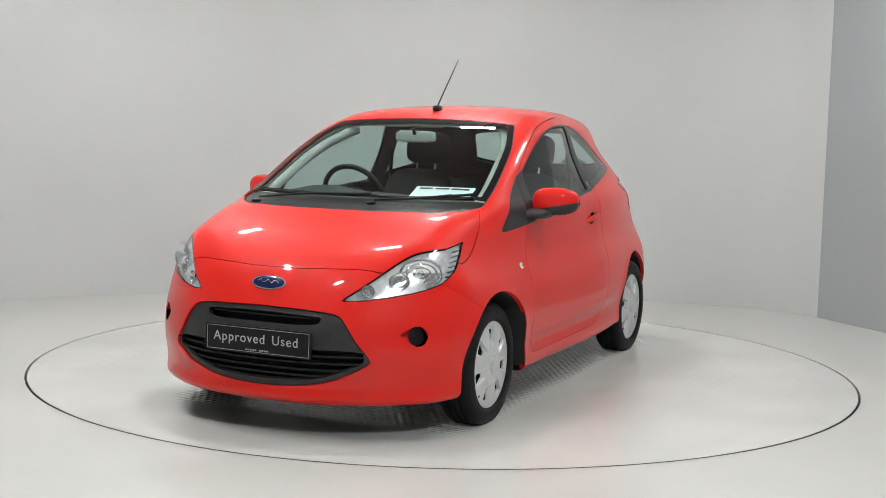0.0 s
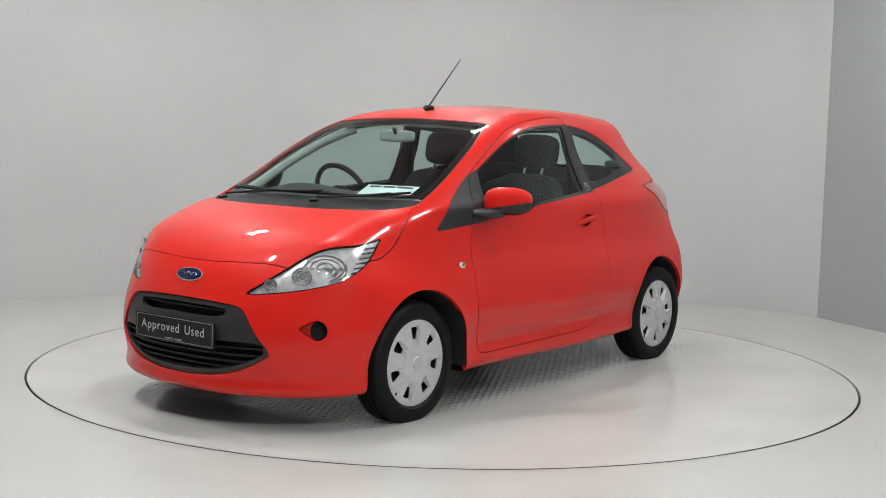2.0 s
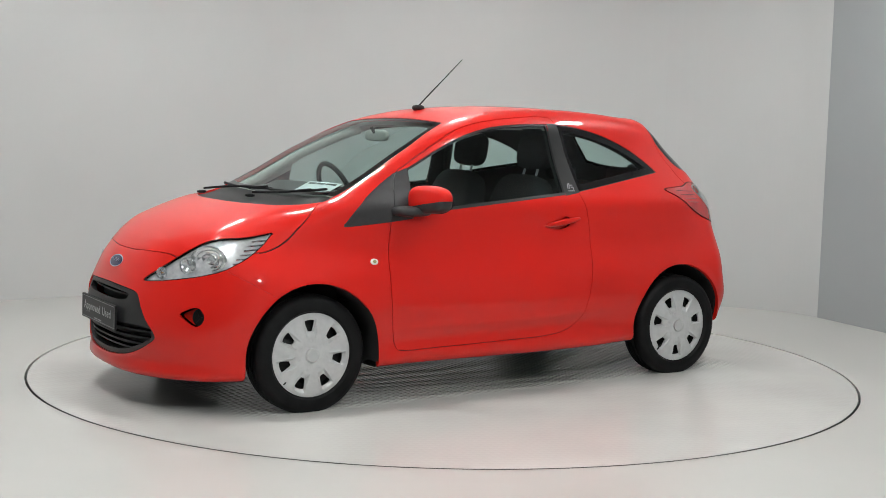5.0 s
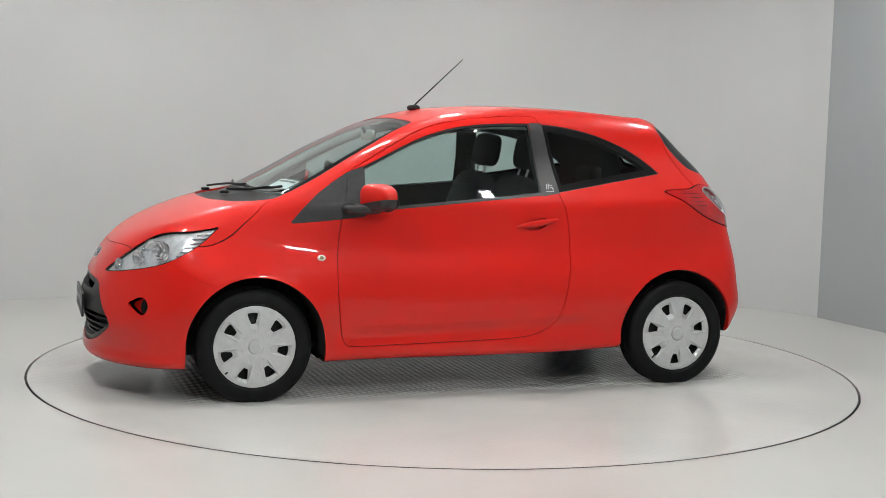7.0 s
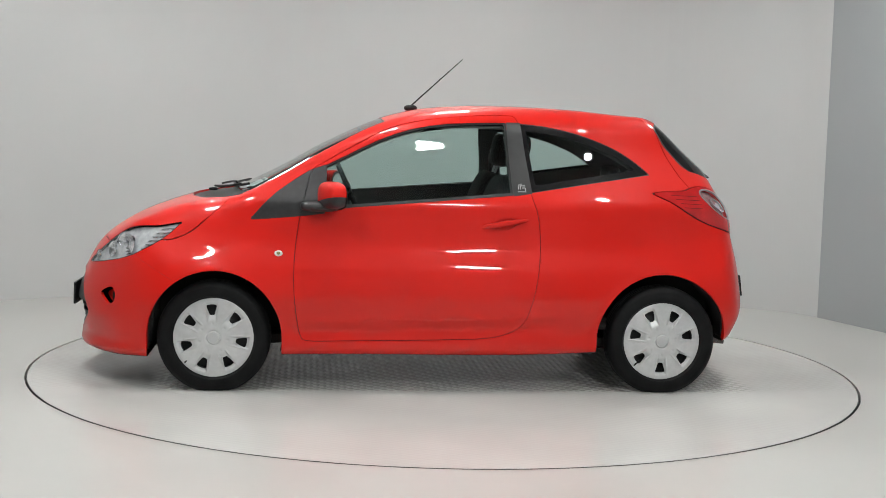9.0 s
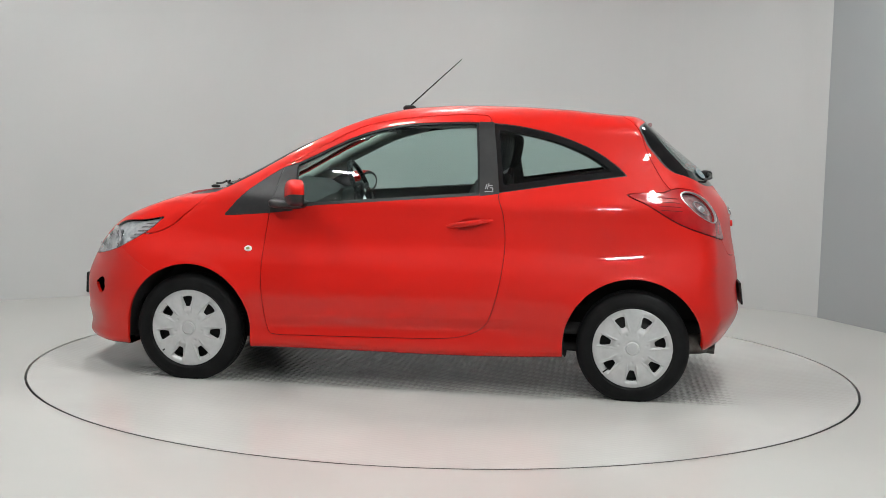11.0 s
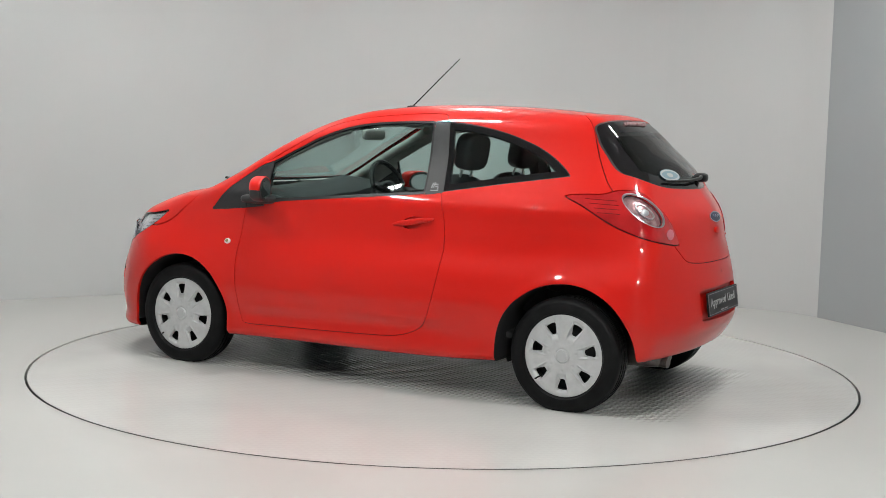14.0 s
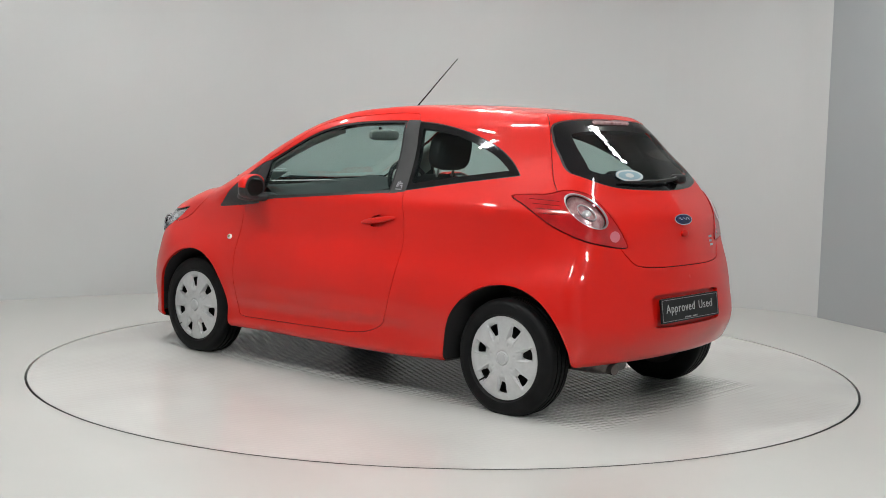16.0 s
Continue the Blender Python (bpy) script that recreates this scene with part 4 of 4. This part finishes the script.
# ---- lamps ----
for s in BOTH:
    flip = Matrix.Diagonal((1, s, 1, 1))
    h = panel("headlight", *sk.take("headlight"), LENS, car, "clear plastic headlight lens", sides=(s,))
    panel("lamp_edge", *sk.take("wide_rim"), FRIT, h, "black lamp edge", offset=-0.001, sides=(s,))
    panel("reflector", *sk.take("headlight", "wide_rim"), LAMP_SILVER, h, "silver lamp housing", offset=-0.015, rim=-0.013, sides=(s,))
    for name, u, z, a, b, depth in (("main_reflector", -0.690, 0.722, 0.098, 0.062, 0.050), ("bulb_shield", -0.640, 0.735, 0.030, 0.030, 0.020), ("indicator_reflector", -0.925, 0.648, 0.030, 0.028, 0.045), ("side_reflector", -0.79, 0.69, 0.045, 0.04, 0.048)):
        p, n = nose_point(u, z)
        n = np.array((0.80, 0.55, 0.1))
        m = flip @ facing(p - n * 0.003, n)
        depth = min(depth, 0.012)
        k = 36
        v, f = [], []
        for r, d in ((1.0, 0.0), (0.93, -0.006), (0.86, -0.002), (0.72, -0.008), (0.64, -0.003), (0.45, -0.010), (0.36, -0.005), (0.16, -depth)):
            v += [m @ Vector((a * r * math.cos(2 * math.pi * q / k), b * r * math.sin(2 * math.pi * q / k), d)) for q in range(k)]
        for i in range(7):
            f += [(i * k + q, i * k + (q + 1) % k, (i + 1) * k + (q + 1) % k, (i + 1) * k + q) for q in range(k)]
        f.append(tuple(range(7 * k, 8 * k)))
        raw(name, v, f, BOWL, h, "chromed reflector bowl")
        v, f = pillow(tuple(m @ Vector((0, 0, -depth * 0.45))), (a * 0.22, a * 0.22, a * 0.22), e=1.0, n=8)
        raw("bulb", v, f, AMBER if name.startswith("ind") else LENS, h)
    for q in range(6):
        z0 = 0.712 + q * 0.0185
        us = np.linspace(-0.575 + q * 0.012, -0.492 + q * 0.008, 7)
        pts = [nose_point(u, z0 + 0.10 * (u + 0.53))for u in us]
        v, f = tube([(p - n * 0.010) * (1, s, 1) for p, n in pts], 0.0036, 8)
        raw("lamp_rib", v, f, BOWL, h)
    t = panel("tail_light", *sk.take("tail_light"), RED_LENS, car, "red plastic tail light", offset=0.004, rim=0.02, sides=(s,))
    panel("lamp_edge", *sk.take("tail_rim"), RED_DEEP, t, "dark red lamp edge", offset=0.001, rim=0.012, sides=(s,))
    panel("lamp_ring", *sk.take("tail_ring"), CHROME_DULL, t, "silver ring", offset=0.007, rim=0.01, sides=(s,))
    panel("reversing_lens", *sk.take("tail_clear", "tail_ring_inner", "tail_core"), LENS, t, "clear round lens", offset=0.007, sides=(s,))
    panel("lens_backing", *sk.take("tail_clear"), PINK_SILVER, t, "pinkish silver reflector", offset=-0.018, sides=(s,))
    panel("inner_ring", *sk.take("tail_ring_inner"), CHROME_DULL, t, "thin silver inner ring", offset=-0.004, rim=0.012, sides=(s,))
    panel("core_reflector", *sk.take("tail_core"), PINK_SILVER, t, "pinkish silver reflector", offset=-0.012, sides=(s,))
    p, n = on_skin((-0.648 * R2, -0.648 * R2, 0.977), (R2, -R2, 0))
    m = flip @ facing(p - 0.016 * n, n)
    v, f = oval(0.022, 0.019, 0.002, m, dome=0.006)
    raw("inner_lamp", v, f, CHROME_DULL, t, "small silver inner lamp")
    panel("small_lens", *sk.take("tail_small"), PINK, t, "pale pink small lens", offset=0.006, rim=0.01, sides=(s,))
    for q in range(4):
        pts = [on_skin(((u) * R2, (u) * R2, 1.022 - q * 0.020 + 0.05 * (u + 0.45)), (R2, -R2, 0)) for u in np.linspace(-0.40 - q * 0.012, -0.53, 6)]
        v, f = tube([(a + b * 0.004) * (1, s, 1) for a, b in pts], 0.0018, 6)
        raw("lens_rib", v, f, RED_DEEP, t)
    p, n = side_point(0.823, 0.701)
    m = flip @ facing(p - 0.002 * n, n)
    v, f = oval(0.0205, 0.0155, 0.005, m, dome=0.005)
    r = raw("side_indicator", v, f, LENS_SOLID, car, "small clear side indicator")
    v, f = oval(0.010, 0.0075, 0.010, m, dome=0.002)
    raw("indicator_bulb", v, f, OLIVE, r)
    fg = panel("fog_recess", *sk.take("fog"), RED, car, "red scooped recess", offset=-0.042, sides=(s,))
    v_, f_ = sk.take("fog")
    panel("recess_lip", v_, f_, RED, fg, offset=-0.0419, rim=-0.042, sides=(s,))
    p, n = nose_point(-0.715, 0.462)
    m = flip @ facing(p - 0.046 * n, n)
    v, f = oval(0.036, 0.041, 0.006, m, dome=0.0)
    c = raw("fog_blank", v, f, BLACK, car, "black round blanking cover")
    for q in range(3):
        part("rib", box(0.006, 0.034, 0.006, m @ Matrix.Translation((0, 0, 0.007)) @ pose(0, 0, 0, 0, 0, 120 * q + 20) @ Matrix.Translation((0, 0.015, 0)), 0.001), BLACK, c)

# ---- grille and plates ----
gr = panel("grille", *sk.take("grille"), GRILLE_GREY, car, "dark grey plastic grille surround", offset=-0.010, rim=0.03, sides=BOTH)
panel("grille_back", *sk.take("slot", "lower_slot"), DARK, gr, offset=-0.075, sides=BOTH)


def slat(name, ys, z, dz, depth, thick):
    pts = [front_point(y, z + dz)[0] for y in ys]
    v, f = [], []
    for p in pts:
        x = p[0] - 0.030
        v += [(x, p[1], z - thick / 2), (x, p[1], z + thick / 2), (x - depth, p[1], z + thick / 2), (x - depth, p[1], z - thick / 2)]
    for i in range(len(pts) - 1):
        f += [(4 * i + k, 4 * i + (k + 1) % 4, 4 * i + 4 + (k + 1) % 4, 4 * i + 4 + k) for k in range(4)]
    f += [(0, 1, 2, 3), tuple(4 * (len(pts) - 1) + k for k in (3, 2, 1, 0))]
    raw(name, v, f, BLACK, gr, smooth=False)


slat("slat", np.linspace(-0.275, 0.275, 21), 0.527, 0, 0.03, 0.007)
for z, w in ((0.372, 0.455), (0.340, 0.44), (0.309, 0.38), (0.281, 0.29)):
    slat("slat", np.linspace(-w, w, 31), z, 0, 0.03, 0.009)

def number_plate(m, text_mat):
    pl = part("number_plate", rounded_plate(0.530, 0.117, 0.010, 0.010, m), PLATE, car, "black show plate with white lettering", smooth=False)
    for sx, sy, ox, oy in ((0.512, 0.0022, 0, 0.0505), (0.512, 0.0022, 0, -0.0505), (0.0022, 0.101, 0.256, 0), (0.0022, 0.101, -0.256, 0)):
        part("border_line", box(sx, sy, 0.001, m @ Matrix.Translation((ox, oy, 0.0105))), GREY_PRINT, pl, smooth=False)
    words("lettering", "Approved", 0.058, WHITE_PRINT, m @ Matrix.Translation((-0.092, 0.006, 0.0108)), pl, spacing=1.14)
    words("lettering", "Used", 0.058, WHITE_PRINT, m @ Matrix.Translation((0.138, 0.006, 0.0108)), pl, spacing=1.14)
    for q in range(10):
        if q != 5:
            part("print_bar", box(0.0085, 0.0065, 0.001, m @ Matrix.Translation((-0.055 + q * 0.0118, -0.042, 0.0106))), GREY_PRINT, pl, smooth=False)
    return pl


p, n = front_point(0.0, 0.42)
number_plate(facing((1.911, 0.008, 0.420), (1, 0, 0.02)), None)
number_plate(facing((-1.716, 0.012, 0.512), (-1, 0, 0.14)), None)


def badge(p, n, a, b):
    m = facing(p - 0.003 * n, n)
    v, f = oval(a, b, 0.008, m, dome=0.001)
    o = raw("badge", v, f, CHROME, car, "oval blue badge with silver rim")
    v, f = oval(a * 0.90, b * 0.84, 0.0095, m, dome=0.0025)
    raw("badge_face", v, f, BLUE, o, "dark blue enamel face")
    v, f = tube([m @ Vector((a * 0.6 * (q / 9 - 0.5) * 2, b * (0.10 + 0.26 * math.sin(q * 1.9)), 0.0125)) for q in range(10)], b * 0.045, 6)
    raw("badge_flourish", v, f, CHROME, o)


badge(*front_point(0.004, 0.661), 0.086, 0.034)
badge(*rear_point(0.010, 0.934), 0.070, 0.028)
p, n = rear_point(0.012, 0.868)
m = facing(p - 0.004 * n, n)
v, f = oval(0.028, 0.018, 0.012, m, dome=0.004)
raw("tailgate_release", v, f, RED, car, "small red tailgate release")
p, n = rear_point(-0.325, 0.818)
m = facing(p, n)
lg = part("rear_emblem", box(0.050, 0.012, 0.004, m @ Matrix.Translation((0, 0.018, 0.002)), 0.001), CHROME, car, "small silver rear emblem")
part("emblem_bar", box(0.040, 0.012, 0.004, m @ Matrix.Translation((-0.005, -0.004, 0.002)), 0.001), CHROME, lg)
part("emblem_bar", box(0.046, 0.010, 0.004, m @ Matrix.Translation((0.002, -0.024, 0.002)), 0.001), CHROME, lg)

# ---- mirrors, handles, aerial, wipers ----
for s, d in zip(BOTH, doors):
    flip = Matrix.Diagonal((1, s, 1, 1))
    swept = lambda vs: [(q[0] - 0.36 * (q[1] - 0.85), q[1] * s, q[2]) for q in vs]
    v, f = pillow((0, 0, 0), (0.112, 0.208, 0.142), e=0.66, n=22)
    v = np.array([tuple(q) for q in v])
    v[:, 0] *= 1 - 0.9 * np.clip(v[:, 1] - 0.0, 0, 1)
    v[:, 2] *= 1 - 1.2 * np.clip(v[:, 1] - 0.01, 0, 1)
    v[:, 0] = np.maximum(v[:, 0], -0.036)
    cut = -0.020 + 0.20 * v[:, 1]
    cap = v.copy()
    cap[:, 2] = np.maximum(v[:, 2], cut)
    mir = raw("wing_mirror", swept(cap + (0.558, 0.848, 0.997)), f, RED, d, "red wing mirror housing")
    low = v * (0.985, 0.985, 1)
    low[:, 2] = np.minimum(low[:, 2] * 0.85, cut + 0.004)
    low[:, 2] -= 0.004 + 0.10 * np.clip(-v[:, 1], 0, 1) * (v[:, 2] < 0)
    raw("mirror_base", swept(low + (0.558, 0.848, 0.997)), f, TRIM, mir, "black plastic lower shell")
    v, f = pillow((0.620, 0.750, 0.940), (0.20, 0.19, 0.052), e=0.62, n=14)
    raw("mirror_arm", [(q[0], q[1] * s, q[2]) for q in v], f, TRIM, mir, "black plastic arm")
    v, f = oval(0.099, 0.066, 0.001, facing((0.5225, 0.850, 0.996), (-1, 0, 0)))
    raw("mirror_bezel", swept(v), f, TRIM, mir, "black mirror bezel")
    v, f = oval(0.082, 0.050, 0.001, facing((0.5212, 0.850, 0.996), (-1, 0, 0)))
    raw("mirror_glass", swept(v), f, MIRROR, mir, "mirror glass")
    # handle
    panel("handle_cup", *sk.take("cup"), RED, d, "red recessed handle cup", offset=-0.020, rim=-0.020, sides=(s,))
    p, n = side_point(-0.318, 0.868)
    turn = Matrix.Rotation(radians(9.3), 4, "Y")
    v, f = pillow((0, 0, 0), (0.245, 0.024, 0.030), e=0.7, n=16)
    v = [Vector((q[0], q[1] - 0.10 * q[0] ** 2 / 0.12, q[2] * (1 - 0.35 * (2 * abs(q[0]) / 0.245) ** 2))) for q in v]
    v = [((turn @ q) + Vector(p) + Vector(n) * 0.012) for q in v]
    raw("door_handle", [(q[0], q[1] * s, q[2]) for q in v], f, RED, d, "red door handle")

v, f = pillow((0.128, -0.014, 1.453), (0.075, 0.045, 0.035), e=0.8, n=10)
an = raw("aerial", v, f, BLACK, car, "thin black roof aerial")
v, f = tube([(0.135, -0.014, 1.455), (0.105, -0.015, 1.485), (0.06, -0.017, 1.527), (-0.05, -0.021, 1.63), (-0.16, -0.026, 1.732)], 0.0052, 8, 0.45)
raw("mast", v, f, BLACK, an, "thin black aerial mast")


def top_point(x, y):
    return on_skin((x, y, 0), (0, 0, -1))


def wiper(points, name="wiper", lift=0.022):
    path = [top_point(x, y)[0] + np.array((0, 0, lift)) for x, y in points]
    v, f = tube(path, 0.006, 8)
    w = raw(name, v, f, BLACK, car, "black wiper arm and blade")
    return w


w = wiper([(1.20, -0.46), (1.16, -0.36), (1.12, -0.22), (1.10, 0.02), (1.08, 0.10)])
v, f = tube([top_point(x, y)[0] + np.array((0, 0, 0.012)) for x, y in ((1.04, -0.56), (1.085, -0.30), (1.09, 0.0), (1.075, 0.14))], 0.007, 6)
raw("blade", v, f, BLACK, w)
v, f = pillow(tuple(top_point(1.21, -0.47)[0] + np.array((0, 0, 0.006))), (0.05, 0.04, 0.018), e=0.7, n=8)
raw("pivot", v, f, BLACK, w)
w = wiper([(1.19, 0.17), (1.14, 0.26), (1.09, 0.38), (1.03, 0.50)])
v, f = tube([top_point(x, y)[0] + np.array((0, 0, 0.012)) for x, y in ((1.085, 0.14), (1.07, 0.34), (1.01, 0.52), (0.985, 0.585))], 0.007, 6)
raw("blade", v, f, BLACK, w)
v, f = pillow(tuple(top_point(1.20, 0.16)[0] + np.array((0, 0, 0.006))), (0.05, 0.04, 0.018), e=0.7, n=8)
raw("pivot", v, f, BLACK, w)
rw = raw("rear_wiper", *tube([rear_point(y, z)[0] + rear_point(y, z)[1] * h for y, z, h in ((-0.14, 1.118, 0.03), (-0.05, 1.108, 0.026), (0.08, 1.103, 0.02), (0.20, 1.104, 0.014), (0.32, 1.108, 0.010))], 0.011, 8, 0.5), BLACK, car, "black rear wiper")
raw("pivot", *pillow(tuple(rear_point(-0.13, 1.112)[0] + rear_point(-0.13, 1.112)[1] * 0.02), (0.07, 0.09, 0.05), e=0.7, n=10), BLACK, rw)
hb = [rear_point(y, 1.392 - 0.05 * y * y) for y in np.linspace(-0.15, 0.15, 13)]
raw("high_brake_light", *tube([p + n * 0.001 for p, n in hb], 0.011, 8), PINK_SILVER, car, "pale high brake light strip")
p, n = rear_point(0.225, 1.140)
m = facing(p + 0.002 * n, n)
st = raw("oval_sticker", *oval(0.092, 0.036, 0.0006, m), STICKER_BLUE, car, "blue and white oval window sticker")
for a, b, mat in ((0.088, 0.033, WHITE_PRINT), (0.075, 0.025, STICKER_BLUE), (0.028, 0.013, WHITE_PRINT)):
    m = m @ Matrix.Translation((0, 0, 0.0006))
    raw("print", *oval(a, b, 0.0004, m), mat, st)
# small white pillar emblem, an unreadable mark
for s, d in zip(BOTH, doors):
    p, n = side_point(-0.408, 1.048)
    m = Matrix.Diagonal((1, s, 1, 1)) @ facing(p, n)
    for q, (x, y, w_, h_) in enumerate(((-0.016, 0.008, 0.005, 0.030), (-0.006, 0.010, 0.005, 0.034), (0.008, 0.014, 0.020, 0.005), (0.010, 0.002, 0.016, 0.005), (0.018, -0.006, 0.005, 0.016), (0.0, -0.020, 0.044, 0.004))):
        part("print_mark", box(w_, h_, 0.001, m @ Matrix.Translation((x, y, 0.001)) @ pose(0, 0, 0, 0, 0, -12 if q < 2 else 0)), GREY_PRINT, d, smooth=False)

# ---- cabin ----
dash_profile = [(1.06, 0.93), (0.95, 0.975), (0.80, 0.995), (0.66, 0.985), (0.575, 0.93), (0.555, 0.82), (0.62, 0.62), (0.75, 0.50), (1.05, 0.50)]
v, f = [], []
for y in np.linspace(-0.64, 0.64, 17):
    hump = 0.045 * math.exp(-((y + 0.34) / 0.17) ** 2) + 0.02 * math.exp(-(y / 0.2) ** 2)
    v += [(x - 0.10 * (y / 0.64) ** 2 * (x > 0.9), y, z + (hump if 0.56 < x < 0.9 and z > 0.9 else 0)) for x, z in dash_profile]
k = len(dash_profile)
for i in range(16):
    f += [(i * k + j, i * k + (j + 1) % k, (i + 1) * k + (j + 1) % k, (i + 1) * k + j) for j in range(k)]
dash = raw("dashboard", v, f, INTERIOR, car, "dark grey plastic dashboard")
ring = [(0.455 + 0.075 * math.sin(a), -0.34 + 0.180 * math.cos(a), 0.965 + 0.165 * math.sin(a)) for a in np.linspace(0, 2 * math.pi, 41)]
v, f = tube(ring, 0.0145, 10)
sw = raw("steering_wheel", v, f, BLACK, car, "black three-spoke steering wheel")
raw("hub", *pillow((0.475, -0.34, 0.955), (0.06, 0.15, 0.13), e=0.7, n=10), BLACK, sw)
raw("emblem", *oval(0.024, 0.012, 0.002, facing((0.442, -0.34, 0.965), (-1, 0, 0.4))), CHROME_DULL, sw)
for a in (0.15, math.pi - 0.15, -math.pi / 2):
    raw("spoke", *tube([(0.475, -0.34, 0.955), (0.455 + 0.075 * math.sin(a), -0.34 + 0.17 * math.cos(a), 0.965 + 0.155 * math.sin(a))], 0.016, 8), CHROME_DULL if a == -math.pi / 2 else BLACK, sw)
raw("column", *tube([(0.48, -0.34, 0.95), (0.66, -0.34, 0.87)], 0.05, 12), INTERIOR, sw)


def seat(y):
    st = raw("front_seat", *pillow((0.02, y, 0.46), (0.52, 0.50, 0.20), pose(0, 0, 0, 0, -6, 0).to_3x3().to_4x4(), e=0.5), FABRIC, car, "dark fabric front seat with headrest")
    lean = pose(0, 0, 0, 0, -17, 0)
    raw("backrest", *pillow((-0.29, y, 0.78), (0.17, 0.47, 0.66), lean, e=0.5), FABRIC, st)
    raw("headrest", *pillow((-0.435, y, 1.225), (0.11, 0.27, 0.195), pose(0, 0, 0, 0, -10, 0), e=0.55), FABRIC, st)
    for q in (-0.06, 0.06):
        raw("headrest_post", *tube([(-0.375, y + q, 1.03), (-0.42, y + q, 1.17)], 0.007, 8), CHROME_DULL, st)


seat(0.33)
seat(-0.33)
rs = raw("rear_seat", *pillow((-0.72, 0, 0.50), (0.46, 1.10, 0.18), e=0.5), FABRIC, car, "dark fabric rear bench seat")
raw("backrest", *pillow((-1.02, 0, 0.78), (0.16, 1.10, 0.56), pose(0, 0, 0, 0, -16, 0), e=0.5), FABRIC, rs)
for y in (0.30, -0.30):
    raw("headrest", *pillow((-1.09, y, 1.095), (0.09, 0.25, 0.10), e=0.55), FABRIC, rs)
part("parcel_shelf", box(0.36, 1.00, 0.02, Matrix.Translation((-1.26, 0, 1.00)), 0.005), INTERIOR, car)
part("cabin_floor", box(2.0, 1.30, 0.03, Matrix.Translation((-0.2, 0, 0.33))), INTERIOR, car)
mr = raw("interior_mirror", *pillow((0.385, -0.015, 1.297), (0.035, 0.235, 0.062), e=0.5), HEADLINER, car, "pale interior mirror")
raw("mirror_stem", *tube([(0.40, -0.015, 1.31), (0.42, -0.015, 1.34)], 0.01, 8), BLACK, mr)
for s in BOTH:
    raw("belt", *tube([(-0.40, s * 0.56, 1.22), (-0.42, s * 0.585, 0.95), (-0.40, s * 0.60, 0.55)], 0.014, 6), BLACK, car, "dark grey seat belt")
# pale trim along the inner windscreen pillars
for s in BOTH:
    pts = []
    for x, y in ((1.00, 0.605), (0.86, 0.60), (0.715, 0.58), (0.60, 0.56), (0.46, 0.525), (0.34, 0.475), (0.28, 0.44)):
        p, n = top_point(x, y)
        pts.append((p - n * 0.060) * (1, s, 1))
    raw("pillar_trim", *tube(pts, 0.026, 10), HEADLINER, car, "pale grey inner pillar trim")
# paper card behind the windscreen, with unreadable print


def card(name, y0, y1, x0, x1, lift, mat, parent, label=""):
    v, f = [], []
    ys, xs = np.linspace(y0, y1, 7), np.linspace(x0, x1, 4)
    for k in (0.0, -0.0015):
        for y in ys:
            for x in xs:
                p, n = top_point(x - 0.10 * (y - 0.26), y)
                v.append(p + n * (lift + k))
    for i in range(6):
        for j in range(3):
            a = i * 4 + j
            f += [(a, a + 1, a + 5, a + 4), (a + 28, a + 32, a + 33, a + 29)]
    return raw(name, v, f, mat, parent, label)


pa = card("paper_card", 0.262, 0.560, 0.925, 1.022, -0.014, PAPER, car, "white paper card behind the windscreen")
for a, b in ((0.285, 0.350), (0.362, 0.432), (0.445, 0.535)):
    card("print_bar", a, b, 0.936, 0.948, -0.0125, INTERIOR, pa)


# ---- motion of turntable and car ----
def motions():
    rows, deck = [], []
    for k in range(33):
        t = k * 0.5
        h = heading(t)
        c, s = math.cos(radians(h)), math.sin(radians(h))
        rows.append((t, pose(c * CAR_X - s * CAR_Y, s * CAR_X + c * CAR_Y, 0.0, 0, 0, h + CAR_TURN)))
        deck.append((t, pose(0, 0, 0, 0, 0, h)))
    walk(car, rows)
    walk(turntable, deck)


motions()
